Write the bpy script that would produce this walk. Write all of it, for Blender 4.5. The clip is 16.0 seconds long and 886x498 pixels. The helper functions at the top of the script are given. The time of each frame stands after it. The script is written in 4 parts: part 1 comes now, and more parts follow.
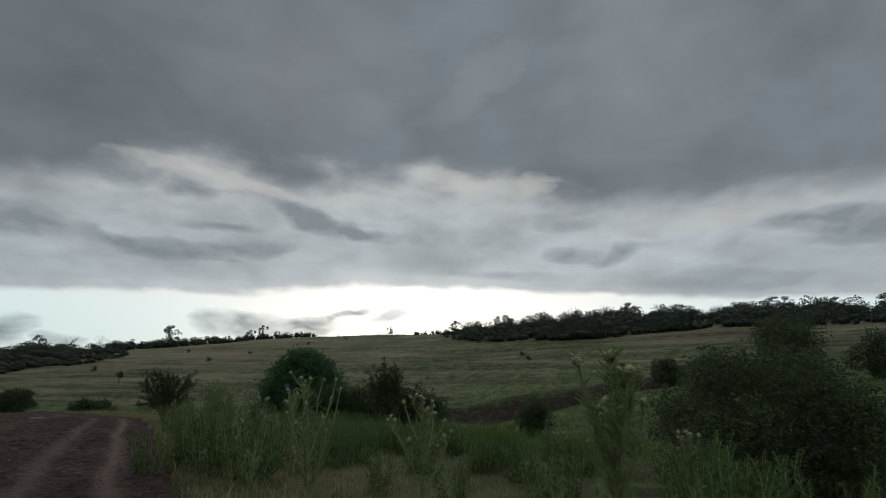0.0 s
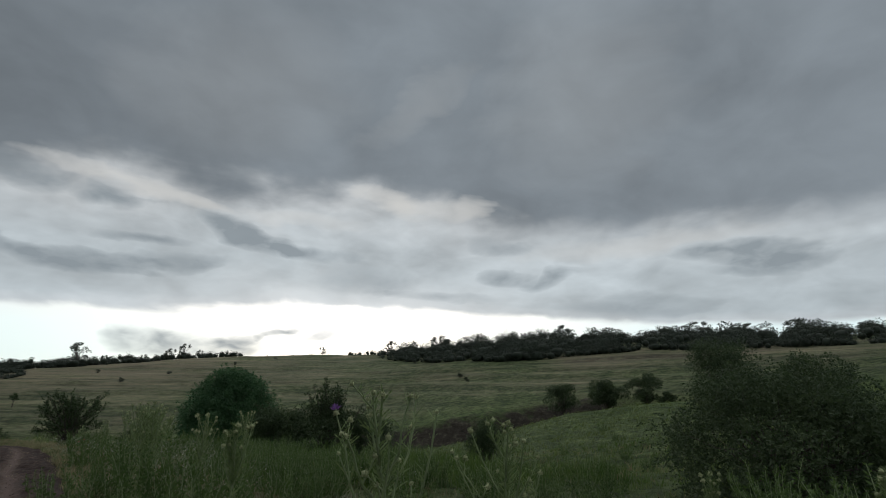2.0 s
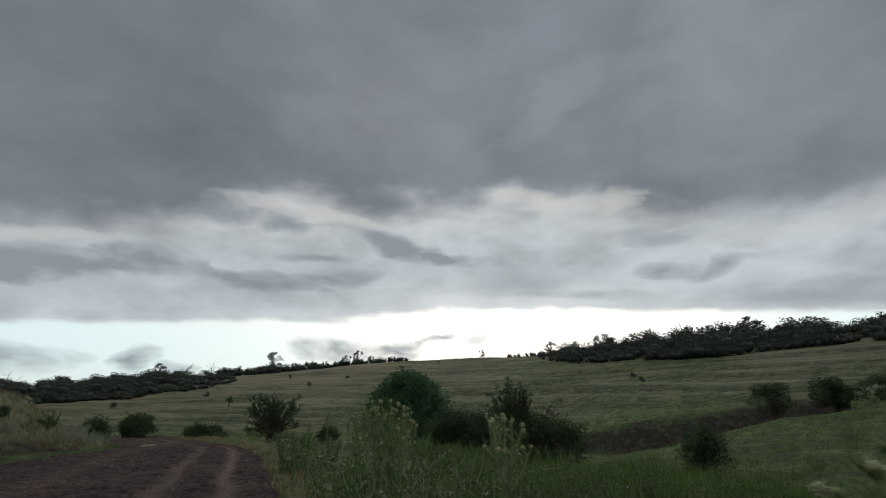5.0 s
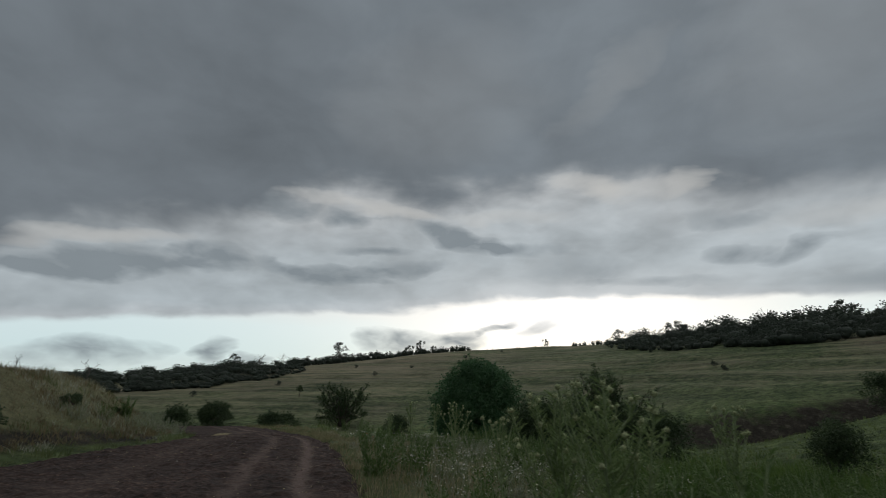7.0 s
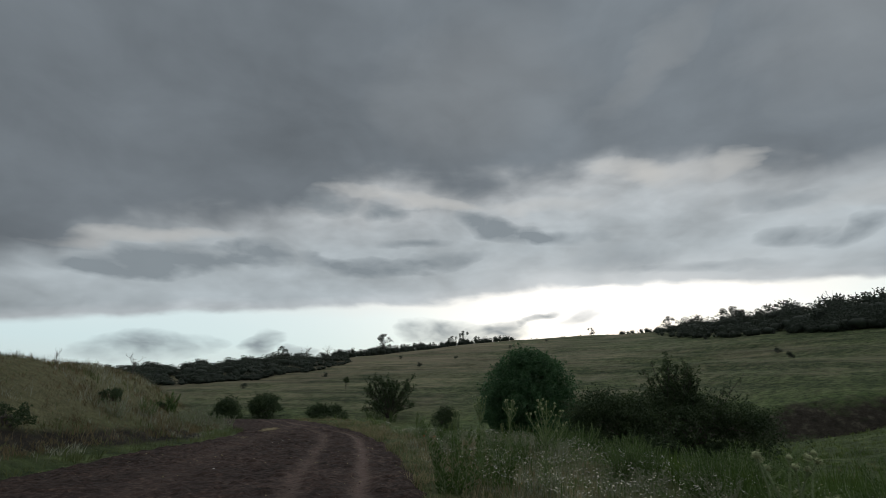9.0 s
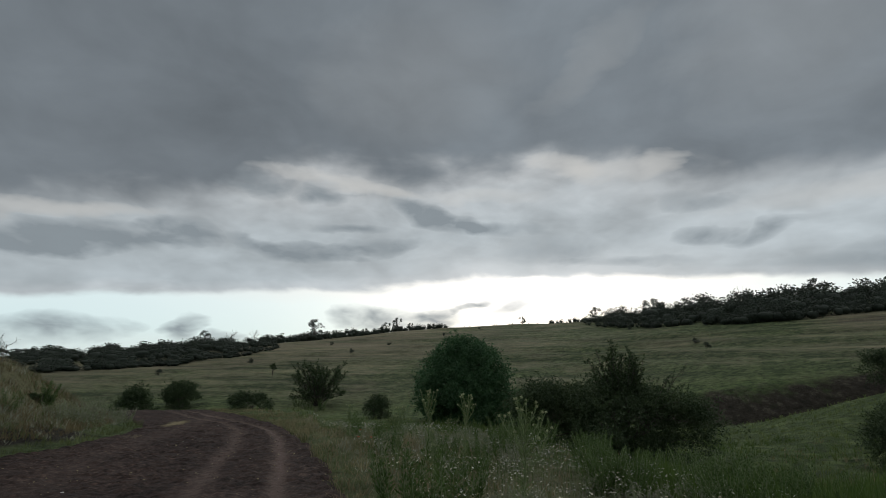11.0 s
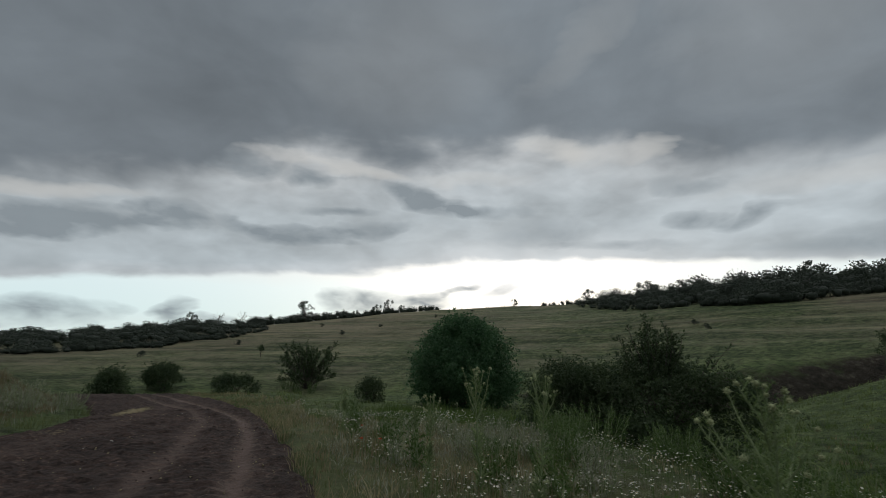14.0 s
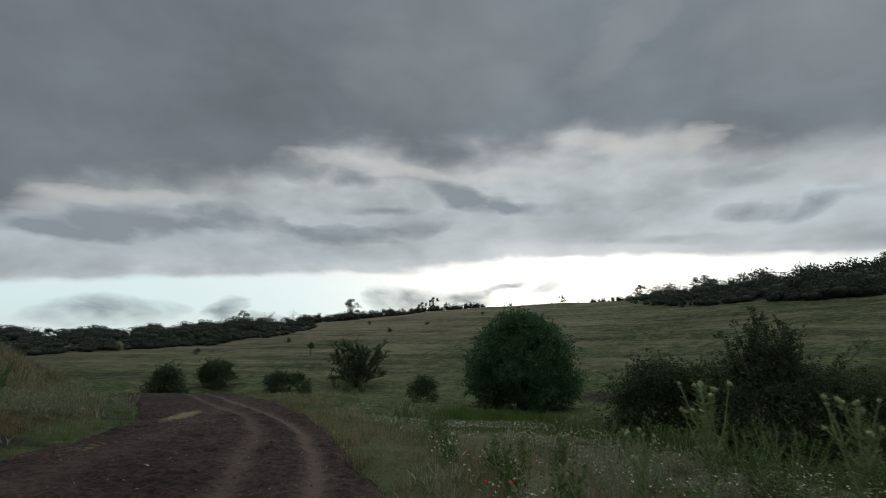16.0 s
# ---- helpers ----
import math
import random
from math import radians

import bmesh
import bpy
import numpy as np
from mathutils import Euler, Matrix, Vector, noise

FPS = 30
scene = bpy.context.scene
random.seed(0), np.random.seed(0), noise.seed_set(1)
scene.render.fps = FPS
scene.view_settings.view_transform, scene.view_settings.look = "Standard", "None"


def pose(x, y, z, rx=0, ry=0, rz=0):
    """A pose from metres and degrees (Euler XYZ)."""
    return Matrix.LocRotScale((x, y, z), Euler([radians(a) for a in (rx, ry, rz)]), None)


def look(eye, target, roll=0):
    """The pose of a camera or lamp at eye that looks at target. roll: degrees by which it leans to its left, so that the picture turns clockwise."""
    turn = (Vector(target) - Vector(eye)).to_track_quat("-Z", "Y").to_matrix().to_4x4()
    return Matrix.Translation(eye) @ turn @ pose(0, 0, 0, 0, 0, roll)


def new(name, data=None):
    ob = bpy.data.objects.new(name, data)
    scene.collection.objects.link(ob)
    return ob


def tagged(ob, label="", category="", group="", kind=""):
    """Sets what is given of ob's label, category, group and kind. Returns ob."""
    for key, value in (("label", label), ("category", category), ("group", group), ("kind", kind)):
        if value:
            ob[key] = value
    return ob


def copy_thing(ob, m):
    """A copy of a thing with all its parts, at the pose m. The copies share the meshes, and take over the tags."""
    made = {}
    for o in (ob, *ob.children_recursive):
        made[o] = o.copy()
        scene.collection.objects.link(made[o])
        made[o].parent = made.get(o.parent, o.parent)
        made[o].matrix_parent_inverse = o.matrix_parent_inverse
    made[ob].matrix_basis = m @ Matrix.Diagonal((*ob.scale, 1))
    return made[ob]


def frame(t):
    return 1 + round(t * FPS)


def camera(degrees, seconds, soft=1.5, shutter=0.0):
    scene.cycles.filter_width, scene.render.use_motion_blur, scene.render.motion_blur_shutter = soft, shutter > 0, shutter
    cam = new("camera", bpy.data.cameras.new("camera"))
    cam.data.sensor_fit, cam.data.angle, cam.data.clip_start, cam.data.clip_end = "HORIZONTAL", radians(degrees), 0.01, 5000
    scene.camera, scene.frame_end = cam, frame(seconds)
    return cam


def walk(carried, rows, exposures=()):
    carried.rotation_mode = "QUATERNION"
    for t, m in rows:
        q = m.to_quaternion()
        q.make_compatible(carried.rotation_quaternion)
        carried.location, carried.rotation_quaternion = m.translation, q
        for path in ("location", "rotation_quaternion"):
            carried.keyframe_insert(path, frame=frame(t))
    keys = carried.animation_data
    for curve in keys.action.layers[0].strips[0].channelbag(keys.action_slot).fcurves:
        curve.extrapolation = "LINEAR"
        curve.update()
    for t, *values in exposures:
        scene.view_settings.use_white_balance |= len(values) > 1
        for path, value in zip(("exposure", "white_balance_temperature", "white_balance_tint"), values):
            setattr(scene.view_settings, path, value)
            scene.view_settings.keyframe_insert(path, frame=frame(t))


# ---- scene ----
cam = camera(82.04, 16.0, soft=0.75, shutter=0.25)
PATH = [
    (0.0, (0.000, 0.000, 1.486), (0.000, 9.650, 4.110), 0.01),
    (0.5, (-0.284, 0.475, 1.495), (-0.079, 10.083, 4.258), -0.01),
    (1.0, (-0.532, 0.961, 1.466), (0.364, 10.526, 4.242), -0.15),
    (1.5, (-0.904, 1.381, 1.498), (0.170, 10.867, 4.474), -0.12),
    (2.0, (-1.138, 1.763, 1.487), (0.094, 11.220, 4.494), -0.24),
    (2.5, (-1.386, 2.261, 1.557), (0.122, 11.678, 4.566), -0.29),
    (3.0, (-1.642, 2.748, 1.570), (-0.206, 12.122, 4.741), -0.27),
    (3.5, (-1.912, 3.315, 1.512), (-0.588, 12.698, 4.705), -0.38),
    (4.0, (-2.300, 3.919, 1.490), (-2.434, 13.410, 4.637), 0.06),
    (4.5, (-2.696, 4.550, 1.484), (-3.765, 13.997, 4.583), 0.01),
    (5.0, (-3.097, 5.196, 1.486), (-4.713, 14.581, 4.539), -0.00),
    (5.5, (-3.503, 5.849, 1.492), (-5.418, 15.191, 4.499), -0.00),
    (6.0, (-3.911, 6.496, 1.498), (-6.020, 15.812, 4.460), 0.01),
    (6.5, (-4.319, 7.127, 1.502), (-6.654, 16.404, 4.417), 0.24),
    (7.0, (-4.725, 7.733, 1.499), (-7.454, 16.916, 4.367), 0.31),
    (7.5, (-5.187, 8.261, 1.571), (-8.504, 17.246, 4.447), 0.52),
    (8.0, (-5.542, 8.786, 1.575), (-9.008, 17.724, 4.419), 0.47),
    (8.5, (-5.868, 9.296, 1.594), (-9.387, 18.234, 4.372), 0.01),
    (9.0, (-6.173, 9.806, 1.622), (-9.648, 18.787, 4.317), -0.00),
    (9.5, (-6.463, 10.331, 1.656), (-9.797, 19.391, 4.263), -0.00),
    (10.0, (-6.747, 10.885, 1.691), (-9.839, 20.053, 4.220), 0.01),
    (10.5, (-7.032, 11.484, 1.723), (-9.779, 20.776, 4.197), 0.21),
    (11.0, (-7.326, 12.142, 1.744), (-9.623, 21.559, 4.204), 0.12),
    (11.5, (-7.546, 12.820, 1.741), (-9.460, 22.322, 4.197), 0.00),
    (12.0, (-7.801, 13.508, 1.751), (-9.361, 23.093, 4.137), -0.09),
    (12.5, (-8.069, 14.175, 1.703), (-9.663, 23.724, 4.210), -0.09),
    (13.0, (-8.417, 14.870, 1.642), (-9.960, 24.484, 3.921), 0.01),
    (13.5, (-8.847, 15.524, 1.617), (-10.885, 25.044, 3.905), 0.09),
    (14.0, (-9.229, 16.183, 1.593), (-11.362, 25.715, 3.736), 0.10),
    (14.5, (-9.691, 16.810, 1.623), (-12.114, 26.269, 3.781), 0.24),
    (15.0, (-10.118, 17.431, 1.649), (-12.577, 26.894, 3.750), 0.19),
    (15.5, (-10.608, 18.008, 1.675), (-13.166, 27.479, 3.615), 0.25),
    (16.0, (-11.075, 18.541, 1.684), (-14.017, 27.865, 3.782), 0.24),
]
walk(cam, [(t, look(eye, target, roll)) for t, eye, target, roll in PATH],
     [(0.0, 0.05), (1.0, 0.15), (2.0, 0.3), (3.5, 0.38), (4.2, 0.35), (6.3, 0.1), (7.0, 0.05), (8.0, 0.08), (10.3, 0.15), (11.0, 0.18), (16.0, 0.18)])

# ---------------------------------------------------------------- sky and sun
world = bpy.data.worlds.new("overcast_sky")
scene.world = world
world.use_nodes = True
wt = world.node_tree
wt.nodes.clear()


def val(tree, socket, v):
    if isinstance(v, (int, float)):
        socket.default_value = v
    elif isinstance(v, (tuple, list)):
        socket.default_value = v
    else:
        tree.links.new(v, socket)


def calc(tree, op, a, b=0.0, c=None, clamp=False):
    n = tree.nodes.new("ShaderNodeMath")
    n.operation, n.use_clamp = op, clamp
    val(tree, n.inputs[0], a)
    val(tree, n.inputs[1], b)
    if c is not None:
        val(tree, n.inputs[2], c)
    return n.outputs[0]


def mixed(tree, fac, a, b, kind="MIX"):
    n = tree.nodes.new("ShaderNodeMix")
    n.data_type, n.blend_type = "RGBA", kind
    val(tree, n.inputs[0], fac)
    val(tree, n.inputs[6], a)
    val(tree, n.inputs[7], b)
    return n.outputs[2]


def ramp(tree, fac, stops):
    n = tree.nodes.new("ShaderNodeValToRGB")
    e = n.color_ramp.elements
    while len(e) < len(stops):
        e.new(0.5)
    for el, (p, c) in zip(e, stops):
        el.position, el.color = p, (*c, 1) if len(c) == 3 else c
    val(tree, n.inputs[0], fac)
    return n.outputs[0]


def noise_tex(tree, vec, scale, detail=4.0, rough=0.55, distortion=0.0):
    n = tree.nodes.new("ShaderNodeTexNoise")
    if vec is not None:
        tree.links.new(vec, n.inputs["Vector"])
    n.inputs["Scale"].default_value, n.inputs["Detail"].default_value = scale, detail
    n.inputs["Roughness"].default_value, n.inputs["Distortion"].default_value = rough, distortion
    return n.outputs["Fac"]


def vec3(tree, x, y, z):
    n = tree.nodes.new("ShaderNodeCombineXYZ")
    for i, v in enumerate((x, y, z)):
        val(tree, n.inputs[i], v)
    return n.outputs[0]


def soft_step(tree, v, a, b):
    n = tree.nodes.new("ShaderNodeMapRange")
    n.interpolation_type = "SMOOTHSTEP"
    val(tree, n.inputs[0], v)
    n.inputs[1].default_value, n.inputs[2].default_value = a, b
    return n.outputs[0]


def edge_of(tree, az, points):
    """Height in degrees of a cloud edge along the bearing."""
    stops = [((a + 90) / 180, (e / 40, e / 40, e / 40)) for a, e in points]
    return calc(tree, "MULTIPLY", ramp(tree, calc(tree, "MULTIPLY_ADD", az, 1 / 180, 0.5), stops), 40.0)


SUN_AZ, SUN_EL = -2.0, 9.0      # the bright gap over the ridge, degrees from +y towards +x
# lower edges of the dark deck and of the pale layer under it: bearing, height
DECK_EDGE = [(-75, 8), (-62, 11), (-58, 13.2), (-54, 15.2), (-45, 17.2), (-38, 18.8), (-33.5, 21.6), (-27, 22.4), (-19, 21.4), (-12, 22), (-6, 22.4),
             (-1, 23.9), (5, 23.6), (9, 22.0), (12, 20.4), (17, 19.2), (24, 18.6), (31, 18.2), (42, 17.2), (60, 15)]
PALE_EDGE = [(-75, 4.5), (-62, 5.8), (-50, 7.2), (-38, 8.6), (-30, 9.3), (-21, 9.8), (-15, 10.4), (-10, 10.7), (-6, 10.7), (1, 10.5), (10, 10), (20, 8.9), (28, 8.5), (45, 7.5)]


def build_sky():
    t = wt
    co = t.nodes.new("ShaderNodeTexCoord")
    sep = t.nodes.new("ShaderNodeSeparateXYZ")
    t.links.new(co.outputs["Generated"], sep.inputs[0])
    x, y, z = sep.outputs
    az = calc(t, "MULTIPLY", calc(t, "ARCTAN2", x, y), 57.2958)
    el = calc(t, "MULTIPLY", calc(t, "ARCSINE", z), 57.2958)
    lift = calc(t, "ADD", calc(t, "MAXIMUM", z, 0.0), 0.45)
    deck_at = vec3(t, calc(t, "DIVIDE", x, lift), calc(t, "DIVIDE", y, lift), 0.0)

    def field(ka, ke, off, detail, rough, twist):
        at = vec3(t, calc(t, "MULTIPLY", az, ka), calc(t, "MULTIPLY", el, ke), off)
        return calc(t, "SUBTRACT", noise_tex(t, at, 1.0, detail, rough, twist), 0.5)
    n_a, n_a2 = field(0.06, 0.17, 3.0, 4, 0.5, 0.3), field(0.06, 0.17, 17.0, 4, 0.5, 0.3)
    n_b, n_b2 = field(0.17, 0.34, 7.0, 3, 0.5, 0.4), field(0.17, 0.34, 29.0, 4, 0.5, 0.4)
    n_c = field(0.36, 0.75, 41.0, 3, 0.5, 0.3)
    n_big = calc(t, "SUBTRACT", noise_tex(t, deck_at, 1.9, 4, 0.5, 0.3), 0.5)
    n_deck = calc(t, "SUBTRACT", noise_tex(t, deck_at, 5.5, 5, 0.55, 0.4), 0.5)
    # wind and lift ruffle every edge, more so higher up
    free = calc(t, "MULTIPLY_ADD", el, 0.06, -0.25, clamp=True)
    wa = calc(t, "ADD", az, calc(t, "ADD", calc(t, "MULTIPLY", n_a, 12.0), calc(t, "MULTIPLY", n_b, 6.5)))
    stir = calc(t, "ADD", calc(t, "MULTIPLY", n_a2, 5.0), calc(t, "MULTIPLY", n_b2, 3.6))
    we = calc(t, "ADD", el, calc(t, "MULTIPLY", stir, calc(t, "ADD", free, 0.14)))
    wl = calc(t, "ADD", el, calc(t, "MULTIPLY", stir, 0.55))
    over_deck = calc(t, "SUBTRACT", we, edge_of(t, wa, DECK_EDGE))
    over_pale = calc(t, "SUBTRACT", we, edge_of(t, wa, PALE_EDGE))
    # clear evening air in the gap over the hills, brightest where the hidden sun stands
    gap = ramp(t, calc(t, "DIVIDE", we, 14.0), [(0.0, (0.57, 0.67, 0.71)), (0.35, (0.62, 0.77, 0.82)), (0.55, (0.69, 0.81, 0.84)), (0.72, (0.76, 0.78, 0.775))])
    air = t.nodes.new("ShaderNodeTexSky")
    air.sky_type, air.sun_disc = "NISHITA", False
    air.sun_elevation, air.sun_rotation = radians(SUN_EL), radians(SUN_AZ)
    gap = mixed(t, 0.2, gap, mixed(t, 1.0, air.outputs[0], (0.10, 0.10, 0.10, 1), "MULTIPLY"))
    ga = calc(t, "DIVIDE", calc(t, "SUBTRACT", az, SUN_AZ - 1.0), 19.0)
    ge = calc(t, "DIVIDE", calc(t, "SUBTRACT", we, 9.0), 4.6)
    glow = calc(t, "EXPONENT", calc(t, "MULTIPLY", calc(t, "ADD", calc(t, "MULTIPLY", ga, ga), calc(t, "MULTIPLY", ge, ge)), -1.0))
    gap = mixed(t, calc(t, "MULTIPLY", glow, 0.95), gap, (1.06, 1.05, 1.03, 1))
    # pale broken layer
    pale = ramp(t, calc(t, "DIVIDE", over_pale, 14.0), PALE_RAMP)
    wisp = calc(t, "ADD", 1.0, calc(t, "ADD", calc(t, "MULTIPLY", n_a, 0.8), calc(t, "MULTIPLY", n_b, 0.6)))
    wisp = calc(t, "MULTIPLY", calc(t, "ADD", wisp, calc(t, "MULTIPLY", n_c, 0.22)), calc(t, "MINIMUM", calc(t, "MULTIPLY_ADD", az, 0.0030, 1.07), 1.0))
    pale = mixed(t, 1.0, pale, vec3(t, wisp, wisp, calc(t, "MULTIPLY", wisp, 1.015)), "MULTIPLY")
    pale = mixed(t, calc(t, "MULTIPLY", glow, 0.45), pale, (0.85, 0.85, 0.84, 1))
    base = mixed(t, soft_step(t, over_pale, -0.35, 0.55), gap, pale)
    # dark deck
    tilt = calc(t, "MULTIPLY_ADD", calc(t, "MINIMUM", calc(t, "MAXIMUM", az, -50.0), 45.0), 0.0030, 1.01)
    mott = calc(t, "ADD", 1.0, calc(t, "ADD", calc(t, "MULTIPLY", n_big, 0.72), calc(t, "ADD", calc(t, "MULTIPLY", n_deck, 0.5), calc(t, "MULTIPLY", n_a, 0.3))))
    mott = calc(t, "MULTIPLY", mott, tilt)
    deck = mixed(t, 1.0, (0.165, 0.190, 0.213, 1), vec3(t, mott, mott, mott), "MULTIPLY")
    base = mixed(t, soft_step(t, over_deck, -2.3, 2.6), base, deck)
    # separate clouds: bearing, height, half width, half height, slope, strength (dark positive)
    shade = None
    for a, e, wx, wy, slope, k in CLOUDS:
        da = calc(t, "SUBTRACT", wa, a)
        u = calc(t, "DIVIDE", da, wx)
        v = calc(t, "DIVIDE", calc(t, "SUBTRACT", wl, calc(t, "MULTIPLY_ADD", da, slope, e)), wy)
        q = calc(t, "SUBTRACT", 1.0, calc(t, "ADD", calc(t, "MULTIPLY", u, u), calc(t, "MULTIPLY", v, v)), clamp=True)
        q = calc(t, "MULTIPLY", q, k)
        shade = q if shade is None else calc(t, "ADD", shade, q)
    ragged = calc(t, "MULTIPLY_ADD", n_c, 2.4, 1.15)
    dark = calc(t, "MINIMUM", calc(t, "MULTIPLY", calc(t, "MAXIMUM", shade, 0.0), ragged), 0.85, clamp=True)
    light = calc(t, "MINIMUM", calc(t, "MAXIMUM", calc(t, "MULTIPLY", shade, -1.0), 0.0), 0.8)
    base = mixed(t, dark, base, (0.190, 0.222, 0.246, 1))
    base = mixed(t, light, base, (0.50, 0.50, 0.485, 1))
    # unseen bright zenith above the view, added to raise the light on the ground
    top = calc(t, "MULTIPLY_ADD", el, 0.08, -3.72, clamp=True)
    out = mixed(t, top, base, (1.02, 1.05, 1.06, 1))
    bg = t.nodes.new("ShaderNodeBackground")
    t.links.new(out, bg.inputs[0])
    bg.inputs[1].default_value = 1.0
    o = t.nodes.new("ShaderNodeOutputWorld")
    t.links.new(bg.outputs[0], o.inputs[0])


PALE_RAMP = [(0.0, (0.43, 0.465, 0.48)), (0.10, (0.355, 0.40, 0.42)), (0.35, (0.375, 0.42, 0.44)), (0.6, (0.395, 0.43, 0.445)), (0.85, (0.43, 0.45, 0.455))]
CLOUDS = [
    (-50.5, 12.3, 8.5, 1.7, 0.12, 0.95), (-42.5, 14.1, 3.8, 1.7, 0.0, 0.75), (-56, 11.0, 5, 1.0, 0.0, 0.6), (-28.3, 20.0, 3.6, 1.5, 0.0, 0.65),
    (-34.8, 20.3, 3.8, 1.7, 0.0, 0.6), (-14.8, 17.9, 7.5, 1.7, -0.2, 0.85), (-8.0, 16.4, 5, 1.0, -0.1, 0.5), (-29.2, 13.2, 6.0, 1.0, 0.05, 0.7),
    (-21.5, 14.2, 5.5, 1.0, 0.1, 0.55), (-25.5, 16.0, 4.5, 0.7, 0.05, 0.55), (-35, 13.6, 4.5, 1.0, -0.2, 0.5), (15.8, 14.0, 3.4, 1.0, 0.0, 0.55),
    (21.3, 13.8, 4.0, 1.0, 0.15, 0.55), (39, 14.6, 6.5, 1.4, -0.12, 0.7), (41, 13.0, 5.5, 1.0, 0.0, 0.6), (-1.5, 13.9, 6.5, 2.0, 0.0, 0.32),
    (27.5, 10.4, 9, 1.3, 0.0, 0.4), (13.4, 17.8, 4.5, 1.1, -0.2, 0.4), (6, 12.2, 9, 0.8, -0.05, 0.3), (-51, 4.4, 5.4, 1.4, 0.06, 0.5), (-42, 4.9, 3.2, 1.5, 0.25, 0.6),
    (-37.5, 4.5, 2.4, 0.7, 0.0, 0.45), (-22, 6.4, 4.8, 1.7, 0.06, 0.55), (-14.8, 6.4, 5.0, 1.2, 0.08, 0.65), (-10.5, 7.9, 2.2, 0.7, 0.3, 0.5), (-4.5, 7.8, 3.4, 0.8, 0.1, 0.4),
    (2.0, 22.4, 4.4, 2.2, -0.1, -0.85), (8.5, 22.0, 3.4, 1.6, 0.2, -0.55), (-25, 20.9, 11, 1.0, -0.14, -0.6), (-53, 14.5, 10, 1.0, 0.17, -0.55),
    (30, 16.4, 15, 1.4, 0.0, -0.35), (25, 33, 13, 11, 0.0, -0.10), (-17, 33, 15, 9, 0.1, -0.09), (4, 33, 7, 3.0, 0.5, -0.12), (-9, 20.0, 8, 0.9, -0.05, -0.35),
]
build_sky()

sun = new("sun", bpy.data.lights.new("sun", "SUN"))
sun.data.energy, sun.data.angle, sun.data.color = 0.5, radians(25), (1.0, 0.95, 0.88)
sd = Vector((math.sin(radians(SUN_AZ)) * math.cos(radians(SUN_EL)), math.cos(radians(SUN_AZ)) * math.cos(radians(SUN_EL)), math.sin(radians(SUN_EL))))
sun.matrix_world = look(sd * 100, (0, 0, 0))

# ---------------------------------------------------------------- materials
def material(name):
    m = bpy.data.materials.new(name)
    m.use_nodes = True
    return m, m.node_tree, m.node_tree.nodes["Principled BSDF"]


def world_pos(t):
    return t.nodes.new("ShaderNodeNewGeometry").outputs["Position"]


def obj_pos(t):
    return t.nodes.new("ShaderNodeTexCoord").outputs["Object"]


def attr(t, name):
    n = t.nodes.new("ShaderNodeAttribute")
    n.attribute_name = name
    return n.outputs["Fac"]


def add_bump(t, b, height, strength, dist):
    n = t.nodes.new("ShaderNodeBump")
    n.inputs["Strength"].default_value, n.inputs["Distance"].default_value = strength, dist
    t.links.new(height, n.inputs["Height"])
    t.links.new(n.outputs[0], b.inputs["Normal"])


def scaled(t, v, s):
    n = t.nodes.new("ShaderNodeMapping")
    t.links.new(v, n.inputs[0])
    n.inputs["Scale"].default_value = s
    return n.outputs[0]


def leaf_mat(name, dark, light, through_light=0.35, rough=0.6):
    """Leaves or blades: each with its own tone, thin enough to let some light through."""
    m, t, b = material(name)
    g = t.nodes.new("ShaderNodeNewGeometry")
    n = noise_tex(t, obj_pos(t), 0.9, 3)
    f = calc(t, "ADD", calc(t, "MULTIPLY", g.outputs["Random Per Island"], 0.34), calc(t, "MULTIPLY_ADD", n, 1.7, -0.53), clamp=True)
    c = ramp(t, f, [(0.0, dark), (0.6, tuple((a + d) / 2 for a, d in zip(dark, light))), (1.0, light)])
    t.links.new(c, b.inputs["Base Color"])
    b.inputs["Roughness"].default_value = rough
    b.inputs["Specular IOR Level"].default_value = 0.3
    tr = t.nodes.new("ShaderNodeBsdfTranslucent")
    t.links.new(c, tr.inputs[0])
    mx = t.nodes.new("ShaderNodeMixShader")
    mx.inputs[0].default_value = through_light
    t.links.new(b.outputs[0], mx.inputs[1])
    t.links.new(tr.outputs[0], mx.inputs[2])
    t.links.new(mx.outputs[0], t.nodes["Material Output"].inputs[0])
    return m


def bark_mat(name, dark, light):
    m, t, b = material(name)
    p = scaled(t, obj_pos(t), (1, 1, 0.25))
    n = noise_tex(t, p, 22, 6, 0.65)
    c = ramp(t, n, [(0.3, dark), (0.7, light)])
    t.links.new(c, b.inputs["Base Color"])
    b.inputs["Roughness"].default_value = 0.9
    add_bump(t, b, n, 0.6, 0.02)
    return m


